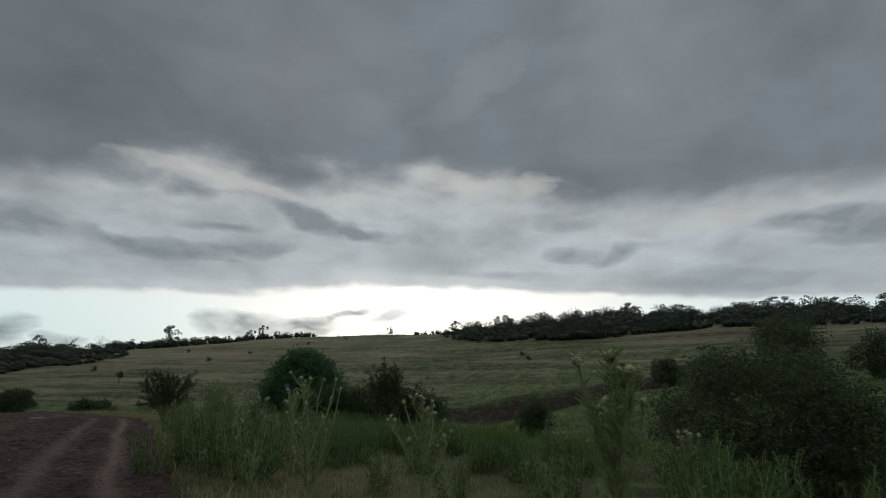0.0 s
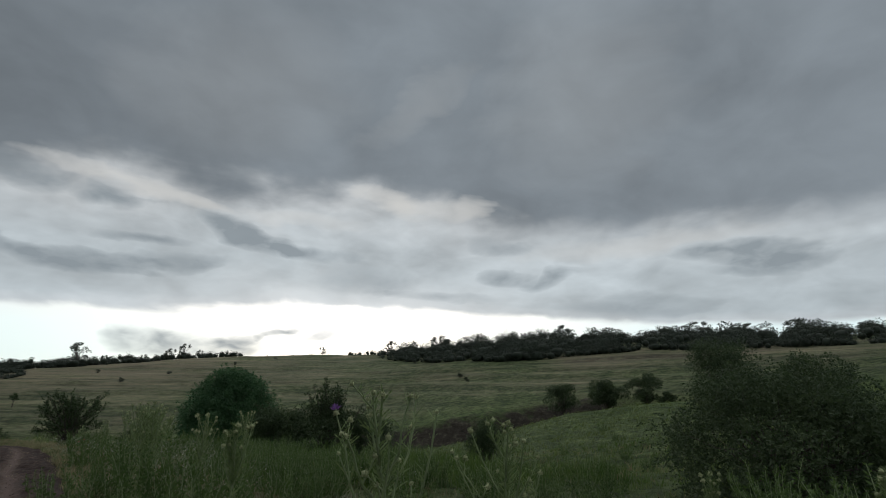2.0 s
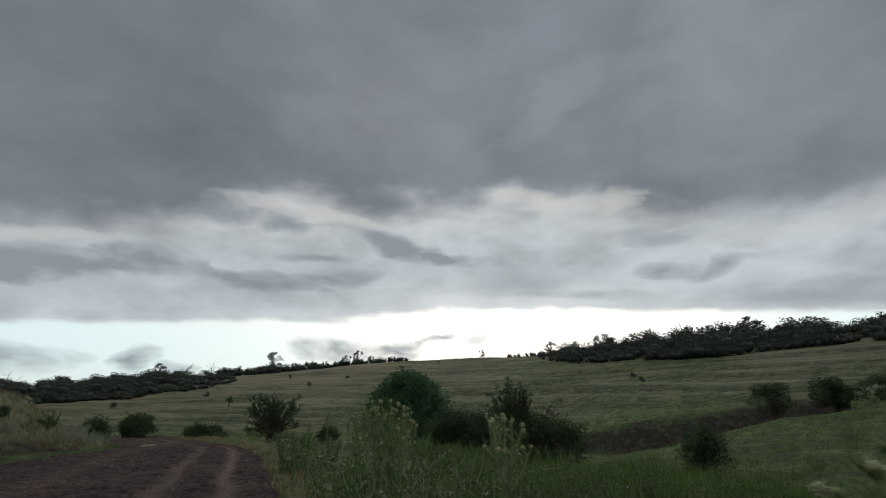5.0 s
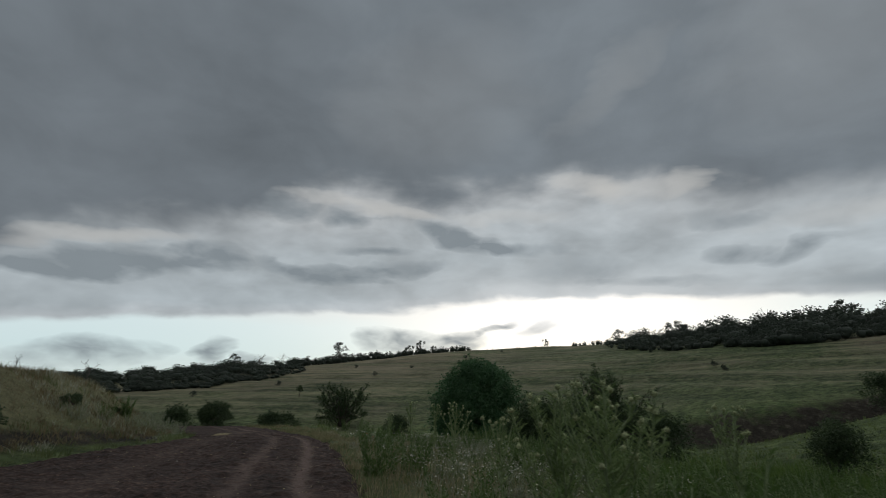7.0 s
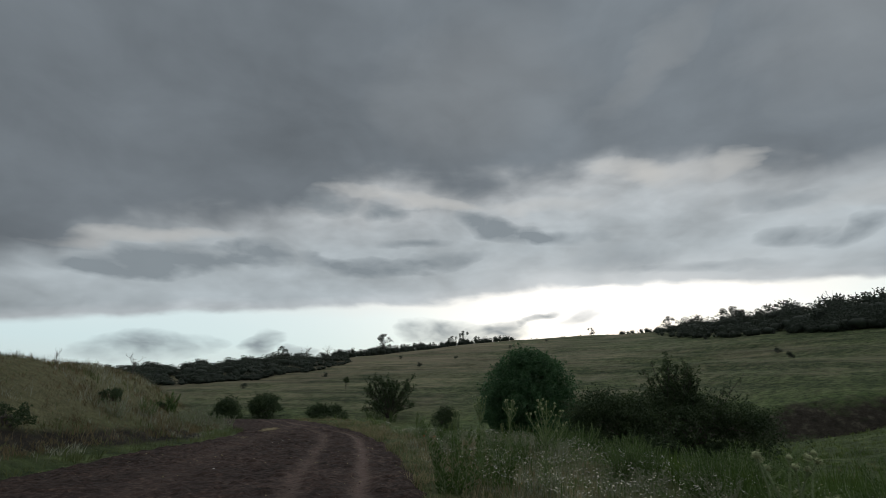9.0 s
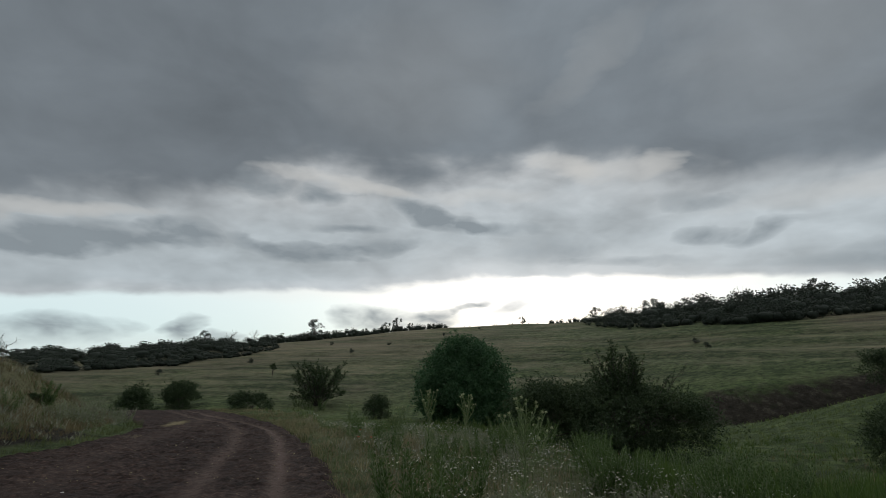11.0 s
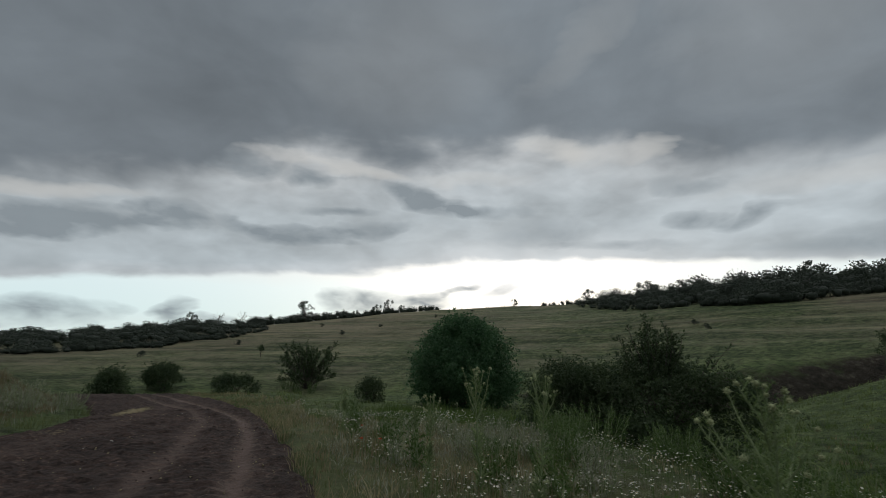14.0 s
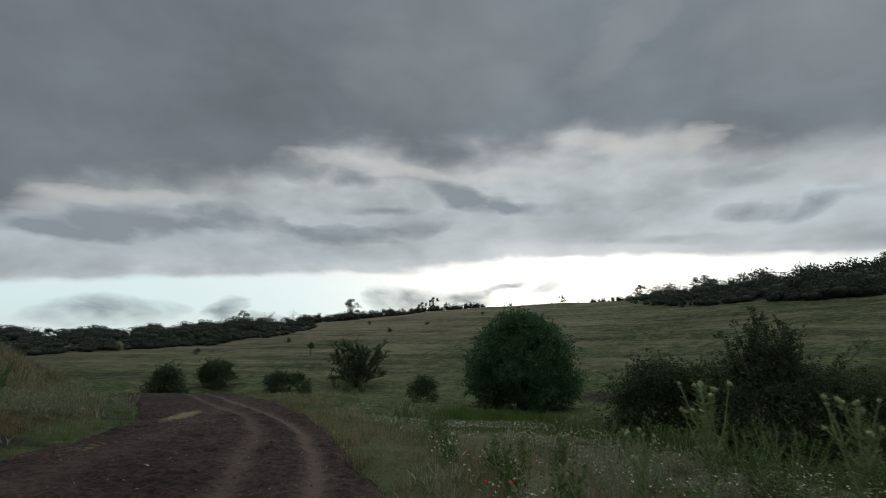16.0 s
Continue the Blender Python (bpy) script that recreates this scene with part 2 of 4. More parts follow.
def ground_mat():
    m, t, b = material("grassland")
    p = world_pos(t)
    sep = t.nodes.new("ShaderNodeSeparateXYZ")
    t.links.new(p, sep.inputs[0])
    wide = noise_tex(t, p, 0.035, 5, 0.6, 0.4)
    mid = noise_tex(t, p, 0.35, 6, 0.65)
    fine = noise_tex(t, p, 5.0, 6, 0.7)
    # grazing terraces follow the contour of the slope
    cont = vec3(t, calc(t, "MULTIPLY", sep.outputs[0], 0.018), calc(t, "MULTIPLY", sep.outputs[1], 0.006), calc(t, "MULTIPLY", sep.outputs[2], 0.42))
    band = noise_tex(t, cont, 1.0, 7, 0.62, 0.35)
    band2 = noise_tex(t, scaled(t, cont, (2.0, 2.0, 2.3)), 1.0, 6, 0.6, 0.5)
    green = ramp(t, mid, [(0.28, (0.041, 0.058, 0.026)), (0.5, (0.076, 0.096, 0.045)), (0.72, (0.130, 0.146, 0.076))])
    tuft = ramp(t, noise_tex(t, p, 1.1, 5, 0.65, 0.4), [(0.36, (0.42, 0.45, 0.42)), (0.5, (0.92, 0.94, 0.92)), (0.64, (1.4, 1.38, 1.3))])
    green = mixed(t, 1.0, green, tuft, "MULTIPLY")
    dry = ramp(t, fine, [(0.3, (0.112, 0.098, 0.066)), (0.7, (0.222, 0.194, 0.132))])
    lines = calc(t, "ADD", calc(t, "MULTIPLY_ADD", band, 1.8, -0.95), calc(t, "ADD", calc(t, "MULTIPLY_ADD", band2, 1.3, -0.65), calc(t, "MULTIPLY_ADD", mid, 1.4, -0.7)))
    f = calc(t, "ADD", calc(t, "MULTIPLY", lines, attr(t, "hill")), calc(t, "MULTIPLY_ADD", wide, 2.0, -0.95))
    f = calc(t, "ADD", f, attr(t, "dry"), clamp=True)
    c = mixed(t, f, green, dry)
    c = mixed(t, attr(t, "hill"), mixed(t, 1.0, c, (1.02, 1.14, 0.90, 1), "MULTIPLY"), c)
    cut = ramp(t, band2, [(0.34, (0.62, 0.62, 0.64)), (0.45, (0.95, 0.95, 0.95)), (0.58, (1.08, 1.1, 1.05)), (0.70, (1.45, 1.47, 1.38))])
    c = mixed(t, attr(t, "hill"), c, mixed(t, 1.0, c, cut, "MULTIPLY"))
    soil = ramp(t, noise_tex(t, p, 0.9, 8, 0.7), [(0.36, (0.019, 0.017, 0.013)), (0.55, (0.043, 0.037, 0.028)), (0.75, (0.125, 0.110, 0.085))])
    sf = calc(t, "MULTIPLY_ADD", calc(t, "ADD", attr(t, "soil"), calc(t, "MULTIPLY_ADD", mid, 1.5, -0.75)), 2.2, -0.6, clamp=True)
    c = mixed(t, sf, c, soil)
    t.links.new(c, b.inputs["Base Color"])
    b.inputs["Roughness"].default_value = 0.95
    b.inputs["Specular IOR Level"].default_value = 0.15
    add_bump(t, b, calc(t, "ADD", fine, calc(t, "MULTIPLY", mid, 2.0)), 1.0, 0.4)
    return m


def road_mat():
    m, t, b = material("tilled_earth")
    p = world_pos(t)
    n1 = noise_tex(t, p, 0.5, 5, 0.6)
    n2 = noise_tex(t, p, 9.0, 8, 0.75)
    n3 = noise_tex(t, p, 38.0, 5, 0.7)
    c = ramp(t, calc(t, "ADD", calc(t, "MULTIPLY", n2, 0.75), calc(t, "MULTIPLY", n1, 0.25)),
             [(0.40, (0.010, 0.0065, 0.0052)), (0.48, (0.024, 0.0153, 0.0122)), (0.56, (0.050, 0.032, 0.0258)), (0.68, (0.140, 0.094, 0.075))])
    packed = ramp(t, n3, [(0.3, (0.074, 0.050, 0.041)), (0.7, (0.145, 0.103, 0.086))])
    w = calc(t, "MULTIPLY", attr(t, "wear"), calc(t, "MULTIPLY_ADD", n2, 1.6, 0.1), clamp=True)
    c = mixed(t, w, c, packed)
    straw = ramp(t, n3, [(0.3, (0.12, 0.10, 0.055)), (0.7, (0.23, 0.19, 0.11))])
    c = mixed(t, calc(t, "MULTIPLY_ADD", calc(t, "ADD", attr(t, "straw"), calc(t, "MULTIPLY_ADD", n2, 1.2, -0.6)), 2.0, -0.8, clamp=True), c, straw)
    t.links.new(c, b.inputs["Base Color"])
    b.inputs["Roughness"].default_value = 0.92
    b.inputs["Specular IOR Level"].default_value = 0.2
    add_bump(t, b, calc(t, "ADD", n2, calc(t, "MULTIPLY", n3, 0.4)), 0.8, 0.05)
    return m


M_GROUND, M_ROAD = ground_mat(), road_mat()
M_TREE = leaf_mat("tree_leaves", (0.033, 0.080, 0.036), (0.084, 0.160, 0.070), 0.5)
M_BUSH = leaf_mat("bush_leaves", (0.030, 0.050, 0.024), (0.082, 0.115, 0.050), 0.45)
M_FAR = leaf_mat("wood_leaves", (0.030, 0.040, 0.030), (0.054, 0.069, 0.049), 0.35)
M_PALE = leaf_mat("thistle_green", (0.100, 0.150, 0.055), (0.275, 0.350, 0.150), 0.4, 0.75)
M_HEAD = leaf_mat("thistle_head", (0.250, 0.285, 0.140), (0.500, 0.520, 0.310), 0.25, 0.75)
M_WEED = leaf_mat("weed_green", (0.038, 0.078, 0.020), (0.130, 0.195, 0.058), 0.42)
M_GRASS = leaf_mat("grass_blades", (0.058, 0.082, 0.028), (0.190, 0.215, 0.088), 0.45)
M_MEADOW = leaf_mat("meadow_blades", (0.076, 0.112, 0.034), (0.235, 0.290, 0.105), 0.45)
M_LUSH = leaf_mat("lush_grass", (0.044, 0.086, 0.018), (0.140, 0.212, 0.052), 0.45)
M_DRY = leaf_mat("dry_grass", (0.140, 0.118, 0.062), (0.390, 0.340, 0.200), 0.45)
M_BROWN = leaf_mat("bank_straw", (0.080, 0.064, 0.032), (0.270, 0.215, 0.118), 0.4)
M_GREY = leaf_mat("silver_herb", (0.165, 0.175, 0.120), (0.430, 0.430, 0.330), 0.4)
M_PETAL = leaf_mat("white_petals", (0.55, 0.54, 0.48), (0.80, 0.79, 0.74), 0.3)
M_YOLK = leaf_mat("yellow_florets", (0.40, 0.27, 0.03), (0.55, 0.40, 0.06), 0.1)
M_PURPLE = leaf_mat("purple_florets", (0.16, 0.07, 0.24), (0.30, 0.16, 0.42), 0.3)
M_RED = leaf_mat("red_petals", (0.45, 0.05, 0.02), (0.60, 0.10, 0.04), 0.3)
M_BARK = bark_mat("bark", (0.030, 0.024, 0.019), (0.100, 0.085, 0.070))
M_DEAD = bark_mat("bleached_wood", (0.060, 0.052, 0.043), (0.150, 0.135, 0.115))
M_STEM = bark_mat("green_stem", (0.110, 0.150, 0.066), (0.260, 0.310, 0.160))
M_STONE = bark_mat("pale_stone", (0.30, 0.29, 0.27), (0.55, 0.53, 0.50))

# ---------------------------------------------------------------- the lie of the land
# u runs along the dirt road, v to its right side; polar figures are taken about HUB
HUB = (-5.0, 9.0)
RU, RV = (-0.52, 0.854), (0.854, 0.52)


def xy(u, v):
    return RU[0] * u + RV[0] * v, RU[1] * u + RV[1] * v


def sstep(x, a, b):
    s = np.clip((x - a) / (b - a), 0, 1)
    return s * s * (3 - 2 * s)


def lattice(x, y, seed=0):
    """Smooth value noise, -1 to 1."""
    xi, yi = np.floor(x), np.floor(y)
    fx, fy = x - xi, y - yi
    fx, fy = fx * fx * (3 - 2 * fx), fy * fy * (3 - 2 * fy)

    def h(a, b):
        s = np.sin(a * 127.1 + b * 311.7 + seed * 74.7) * 43758.5453
        return (s - np.floor(s)) * 2 - 1
    top = h(xi, yi) * (1 - fx) + h(xi + 1, yi) * fx
    low = h(xi, yi + 1) * (1 - fx) + h(xi + 1, yi + 1) * fx
    return top * (1 - fy) + low * fy


def fbm(x, y, seed=0, octaves=4):
    return sum(lattice(x * 2 ** i, y * 2 ** i, seed + i) / 2 ** i for i in range(octaves)) / 1.9


AZ = [-180, -90, -60, -40, -20, -8, 3, 6, 9, 14, 25, 37, 55, 90, 180]
Z_NEAR = [1, 2, 2, -0.6, -1.8, -2.9, -2.9, -2.9, -2.8, -2.5, -2.0, -0.8, 0.6, 1, 1]
Z_MOUND = [1, 1, 0, -3.2, -3.3, -3.4, -3.4, -3.6, -3.8, -2.7, 0.6, 2.3, 3.6, 4, 1]
Z_GULLY = [1, 0, -2, -4.2, -3.8, -4.0, -4.3, -4.6, -5.2, -5.2, -3.6, -0.5, 3, 4, 1]
Z_FOOT = [1, 0, -3, -4.2, -3.8, -2.9, -2.2, -1.8, -0.6, 0.8, 1.6, 3, 5, 6, 1]
# crest of the far hillside: its bearing, its height in degrees, its distance
C_AZ = [-180, -90, -62, -54, -48, -44, -39, -34, -30, -25, -19, -13, -6, 2, 10, 18, 24, 32, 40, 48, 60, 90, 180]
C_EL = [1.2, 1.3, 1.5, 1.7, 2.0, 2.4, 2.9, 3.35, 3.75, 4.25, 5.0, 5.45, 5.75, 5.95, 6.1, 6.3, 6.5, 6.8, 6.3, 6.1, 5.6, 4, 1.2]
C_R = [250, 250, 240, 240, 240, 240, 243, 248, 258, 285, 335, 340, 340, 290, 255, 238, 240, 255, 270, 280, 285, 280, 250]
R_ROAD_U = [-30, 0, 27, 33, 42, 45, 49, 58, 70]
R_ROAD_R = [1.0, 1.0, 1.25, 0.95, 0.2, -0.5, -1.25, -4.5, -10]
R_ROAD_L = [-9, -8.2, -6.2, -4.9, -5.6, -6.6, -7.6, -12, -18]


def height(x, y, smooth=False):
    x, y = np.asarray(x, float), np.asarray(y, float)
    u, v = RU[0] * x + RU[1] * y, RV[0] * x + RV[1] * y
    dx, dy = x - HUB[0], y - HUB[1]
    d, az = np.hypot(dx, dy), np.degrees(np.arctan2(dx, dy))
    # road shelf, and the fall to the right of it
    z = -0.6 * sstep(u, 26, 50) - 0.22 * sstep(v, 1.2, 5) - 0.3 * sstep(v, 6, 13) - 1.7 * sstep(v, 12, 24) * sstep(u, 6, 26) - 1.1 * sstep(v, 6.5, 15) * sstep(u, 12, 26) * (1 - sstep(az, 8, 18))
    # bank to the left, tapering off ahead
    foot = np.interp(u, R_ROAD_U, R_ROAD_L) - 0.6
    tall = np.interp(u, [-20, 15, 26, 33, 40, 46, 52, 60], [3.1, 3.1, 3.0, 2.9, 3.1, 3.3, 2.7, 0.6])
    z = z + tall * sstep(foot - v, -0.4, 6.8)
    # farther out: terrace, mound, gully, foot of the hill
    zn, zm, zg, zf = (np.interp(az, AZ, c) for c in (Z_NEAR, Z_MOUND, Z_GULLY, Z_FOOT))
    rim = sstep(az, 14, 26)
    far = zn + (zm - zn) * sstep(d, 36, 66 + 11 * rim)
    far = far + (zg - zm) * sstep(d, 67 + 12 * rim, 80 + 8 * rim) + (zf - zg) * sstep(d, 82 + 7 * rim, 91 + 6 * rim)
    w = sstep(d, 24, 40) if np.ndim(d) else float(sstep(d, 24, 40))
    w = np.where(az < -28, sstep(d, 44 + 8 * sstep(az, -40, -60), 72), w)
    z = z * (1 - w) + far * w
    rc = np.interp(az, C_AZ, C_R)
    zc = 1.55 + rc * np.tan(np.radians(np.interp(az, C_AZ, C_EL)))
    s = np.clip((d - 91) / (rc - 91), 0, 1)
    hill = (zc - zf) * (s * 0.72 + 0.28 * np.sin(s * np.pi / 2)) - np.clip(d - rc, 0, 600) * 0.07
    z = z + np.where(d > 91, hill, 0)
    if not smooth:
        z = z + 0.22 * fbm(x / 1.5, y / 1.5, 14) * sstep(v, 5, 9) * (1 - sstep(d, 60, 80))
        z = z + 0.10 * fbm(x / 3.0, y / 3.0, 3) * sstep(d, 5, 20) * (1 - sstep(-v, -1.5, 0.5) * (1 - sstep(foot - v, -0.5, 2)) * (1 - sstep(u, 48, 56)))
        z = z + 0.30 * fbm(x / 2.2, y / 2.2, 13) * sstep(foot - v, 0.5, 4) * (1 - sstep(d, 45, 60))
        z = z + 0.5 * fbm(x / 18, y / 18, 9) * sstep(d, 40, 80) + 0.9 * fbm(x / 45, y / 45, 5) * sstep(d, 100, 160) * (1 - sstep(d, rc - 60, rc - 10))
        # narrow grazing terraces
        step = sstep(d, 95, 130) * (1 - sstep(d, rc - 25, rc))
        z = z + 0.34 * np.sin(z * 1.9 + 5.0 * fbm(x / 45, y / 45, 21)) * step * np.clip(0.7 + fbm(x / 30, y / 30, 27), 0.1, 1.4)
        z = z + 0.35 * fbm(x / 2.5, y / 2.5, 31) * np.clip(1 - np.abs(d - 87) / 7, 0, 1) * sstep(az, -9, -4) * (1 - sstep(az, 26, 34))
    return z


def link_mesh(name, verts, faces, mat, parent=None, smooth=False, mesh_name=None):
    me = bpy.data.meshes.new(mesh_name or name)
    verts, faces = np.asarray(verts, np.float32), np.asarray(faces, np.int32)
    k = faces.shape[1]
    me.vertices.add(len(verts))
    me.vertices.foreach_set("co", verts.ravel())
    me.loops.add(faces.size)
    me.loops.foreach_set("vertex_index", faces.ravel())
    me.polygons.add(len(faces))
    me.polygons.foreach_set("loop_start", np.arange(len(faces), dtype=np.int32) * k)
    me.polygons.foreach_set("loop_total", np.full(len(faces), k, np.int32))
    if smooth:
        me.polygons.foreach_set("use_smooth", np.ones(len(faces), bool))
    me.update()
    me.validate()
    me.materials.append(mat)
    ob = new(name, me)
    if parent:
        ob.parent = parent
    return ob


def put_attr(ob, name, values):
    a = ob.data.attributes.new(name, "FLOAT", "POINT")
    a.data.foreach_set("value", np.asarray(values, np.float32).ravel())


def grid_faces(rows, cols, wrap=False):
    i = np.arange(rows - 1)[:, None]
    j = np.arange(cols if wrap else cols - 1)[None, :]
    j2 = (j + 1) % cols
    return np.stack([i * cols + j, i * cols + j2, (i + 1) * cols + j2, (i + 1) * cols + j], -1).reshape(-1, 4)


def build_ground():
    # fine sectors where the walk looks, coarse behind
    a = np.radians(np.concatenate([np.arange(-80, 62, 0.22), np.arange(62, 280, 2.5)]))
    r = [0.4]
    while r[-1] < 400:
        r.append(r[-1] + 0.13 + r[-1] * 0.0155)
    r = np.array(r + [450, 520, 640, 900, 1400, 2400, 4300])
    x, y = HUB[0] + np.sin(a)[None] * r[:, None], HUB[1] + np.cos(a)[None] * r[:, None]
    z = height(x, y)
    u, v = RU[0] * x + RU[1] * y, RV[0] * x + RV[1] * y
    right, left = np.interp(u, R_ROAD_U, R_ROAD_R), np.interp(u, R_ROAD_U, R_ROAD_L)
    inside = sstep(v, left - 0.3, left + 0.5) * (1 - sstep(v, right - 0.45, right + 0.15)) * (u < 63)
    z = z - 0.14 * inside
    z = np.where(r[:, None] > 480, np.minimum(z, 0 - (r[:, None] - 480) * 0.002), z)
    ob = link_mesh("ground", np.stack([x, y, z], -1).reshape(-1, 3), grid_faces(len(r), len(a), True)[:, ::-1], M_GROUND, smooth=True)
    d, az = np.broadcast_to(r[:, None], x.shape), np.degrees(np.broadcast_to(a[None], x.shape))
    put_attr(ob, "hill", sstep(d, 90, 112))
    dry = 0.95 * sstep(left - v, 0.5, 4) * (1 - sstep(d, 45, 70)) + 0.85 * np.exp(-((v - 3.6) / 2.6) ** 2) * (u > 5) * (u < 50) - 0.3 * sstep(v, 9, 14) * (d < 92)
    dry = dry + 0.6 * sstep(d, 110, 185) * sstep(-az, 6, 26) + 0.6 * np.exp(-((d - 165) / 20) ** 2) * sstep(az, 14, 26) + 0.25 * sstep(d, 160, 280) + 0.14 * sstep(d, 95, 120)
    put_attr(ob, "dry", dry)
    band = 86 + 9 * sstep(az, 14, 26) + 3.0 * fbm(x / 9, y / 9, 44)
    soil = np.clip(1 - np.abs(d - band) / 6.5, 0, 1) * sstep(az, -9, -4) * (1 - sstep(az, 26, 34)) * 1.05
    soil = soil + 0.52 * np.exp(-((d - 161) / 8) ** 2) * sstep(az, 19, 25) * (1 - sstep(az, 34, 42))
    path = np.exp(-((v - left + 2.2 - 0.10 * (u - 24)) / 0.7) ** 2) * sstep(u, 17, 21) * (1 - sstep(u, 33, 38))
    put_attr(ob, "soil", np.maximum(soil, np.maximum(path * 1.1, inside)))
    return tagged(ob, "rolling grassland with a terraced hillside and an eroded gully", "ground", kind="structure")


def build_road():
    us, n = np.concatenate([np.arange(-14, 6, 0.2), np.arange(6, 44, 0.07), np.arange(44, 60, 0.12)]), 100
    w = np.linspace(-0.04, 1.04, n)
    left, right = np.interp(us, R_ROAD_U, R_ROAD_L), np.interp(us, R_ROAD_U, R_ROAD_R)
    left = left + 0.35 * fbm(us / 2.2, us * 0 + 1, 2)
    right = right + 0.22 * fbm(us / 1.6, us * 0 + 5, 4)
    v = left[:, None] + (right - left)[:, None] * w[None]
    u = np.broadcast_to(us[:, None], v.shape)
    x, y = xy(u, v)
    t_r = np.interp(us, [-20, 20, 30, 36, 42.5, 48.5, 60], [-0.1, 0.1, 0.35, 0.0, -1.2, -2.9, -7])[:, None]
    t_l = np.interp(us, [-20, 20, 30, 36, 40, 43.5, 48.5, 60], [-1.3, -1.1, -0.9, -1.15, -1.7, -2.4, -4.2, -8.2])[:, None]
    wob = 0.10 * fbm(u / 1.5, v * 0, 8)
    g = np.exp(-((v - t_r + wob) / 0.17) ** 2), np.exp(-((v - t_l - wob) / 0.22) ** 2)
    wear = 0.9 * g[0] + 0.6 * g[1] + 0.25 * np.exp(-((v + 3.6) / 0.5) ** 2)
    clod = 0.045 * fbm(u / 0.40, v / 0.40, 11, 3) + 0.11 * np.abs(fbm(u / 0.21, v / 0.21, 17, 2)) + 0.04 * fbm(u / 2.5, v / 1.2, 23)
    z = height(x, y, True) + clod * (1 - 0.8 * np.clip(wear, 0, 1)) - 0.03 * np.clip(wear, 0, 1) + 0.02
    z = z - 0.20 * (sstep(-w, -0.045, 0.03) + sstep(w, 0.955, 1.03))[None]
    ob = link_mesh("road", np.stack([x, y, z], -1).reshape(-1, 3), grid_faces(len(us), n), M_ROAD, smooth=True)
    put_attr(ob, "wear", np.clip(wear, 0, 1))
    straw = np.exp(-((u - 43) / 3.5) ** 2 - ((v + 4.4) / 0.5) ** 2) + 0.5 * np.exp(-((u - 34) / 1.5) ** 2 - ((v + 4.2) / 0.6) ** 2)
    put_attr(ob, "straw", straw)
    return tagged(ob, "wide dark brown earth road with two paler wheel tracks", "road", kind="structure")


build_ground()
build_road()

# ---------------------------------------------------------------- plant building
rng = np.random.default_rng(7)


def h1(x, y):
    return float(height(np.array([x]), np.array([y]))[0])


def unit(a):
    return a / np.maximum(np.linalg.norm(a, axis=-1, keepdims=True), 1e-9)


def leaf_quads(c, along, length, width, bend=0.0):
    """A lozenge leaf at each c, growing along; returns verts and faces."""
    n = len(c)
    side = unit(np.cross(along, unit(rng.normal(size=(n, 3)))))
    up = np.cross(side, along)
    L, W = np.broadcast_to(length, (n,))[:, None], np.broadcast_to(width, (n,))[:, None]
    mid = c + along * L * 0.45 + up * L * bend
    v = np.stack([c, mid + side * W * 0.5, c + along * L, mid - side * W * 0.5], 1).reshape(-1, 3)
    return v, np.arange(4 * n).reshape(-1, 4)


def tubes(paths):
    """Tapered six-sided tubes; each path is (points, radii)."""
    vs, fs, k = [], [], 0
    for pts, rad in paths:
        pts = np.asarray(pts, float)
        d = unit(np.gradient(pts, axis=0))
        a = unit(np.cross(d, np.array([0.31, 0.17, 0.93]) + 0 * d) + 1e-6)
        b = np.cross(d, a)
        ang = np.arange(6) * np.pi / 3
        ring = pts[:, None] + np.asarray(rad)[:, None, None] * (np.cos(ang)[None, :, None] * a[:, None] + np.sin(ang)[None, :, None] * b[:, None])
        vs.append(ring.reshape(-1, 3))
        fs.append(grid_faces(len(pts), 6, True) + k)
        k += 6 * len(pts)
    return np.concatenate(vs), np.concatenate(fs)


def limb(p0, p1, r0, r1, sag=0.0, n=5, wob=0.05):
    t = np.linspace(0, 1, n)[:, None]
    p0, p1 = np.asarray(p0, float), np.asarray(p1, float)
    pts = p0 + (p1 - p0) * t
    size = np.linalg.norm(p1 - p0)
    pts[1:-1] += rng.normal(size=(n - 2, 3)) * wob * size
    pts[:, 2] += sag * size * np.sin(t[:, 0] * np.pi)
    return pts, r0 + (r1 - r0) * t[:, 0]


def thing(name, x, y, label, category, group="", sink=0.05, turn=None):
    e = new(name)
    e.empty_display_size = 0.3
    e.location = (x, y, h1(x, y) - sink)
    e.rotation_euler[2] = rng.uniform(0, 6.28) if turn is None else turn
    return tagged(e, label, category, group)


def crown_points(clumps, n, shell=0.55):
    """Leaf places over a set of clumps (x, y, z, rx, rz): dense skin, ragged outline."""
    clumps = np.asarray(clumps, float)
    wgt = clumps[:, 3] ** 2
    pick = rng.choice(len(clumps), n, p=wgt / wgt.sum())
    d = unit(rng.normal(size=(n, 3)))
    rad = shell + (1 - shell) * rng.random(n) ** 0.6
    rad = rad * (1 + 0.22 * rng.normal(size=n).clip(-1.5, 1.5))
    c = clumps[pick]
    off = d * rad[:, None] * np.stack([c[:, 3], c[:, 3], c[:, 4]], 1)
    return c[:, :3] + off, d


def crown(name, parent, clumps, n, leaf, mat, droop=0.2, low=0.05, narrow=0.45):
    p, d = crown_points(clumps, n)
    keep = p[:, 2] > low
    p, d = p[keep], d[keep]
    along = unit(d * 0.7 + rng.normal(size=p.shape) * 0.7 - np.array([0, 0, droop]))
    size = leaf * rng.uniform(0.6, 1.4, len(p))
    v, f = leaf_quads(p, along, size, size * narrow, 0.08)
    return link_mesh(name, v, f, mat, parent)


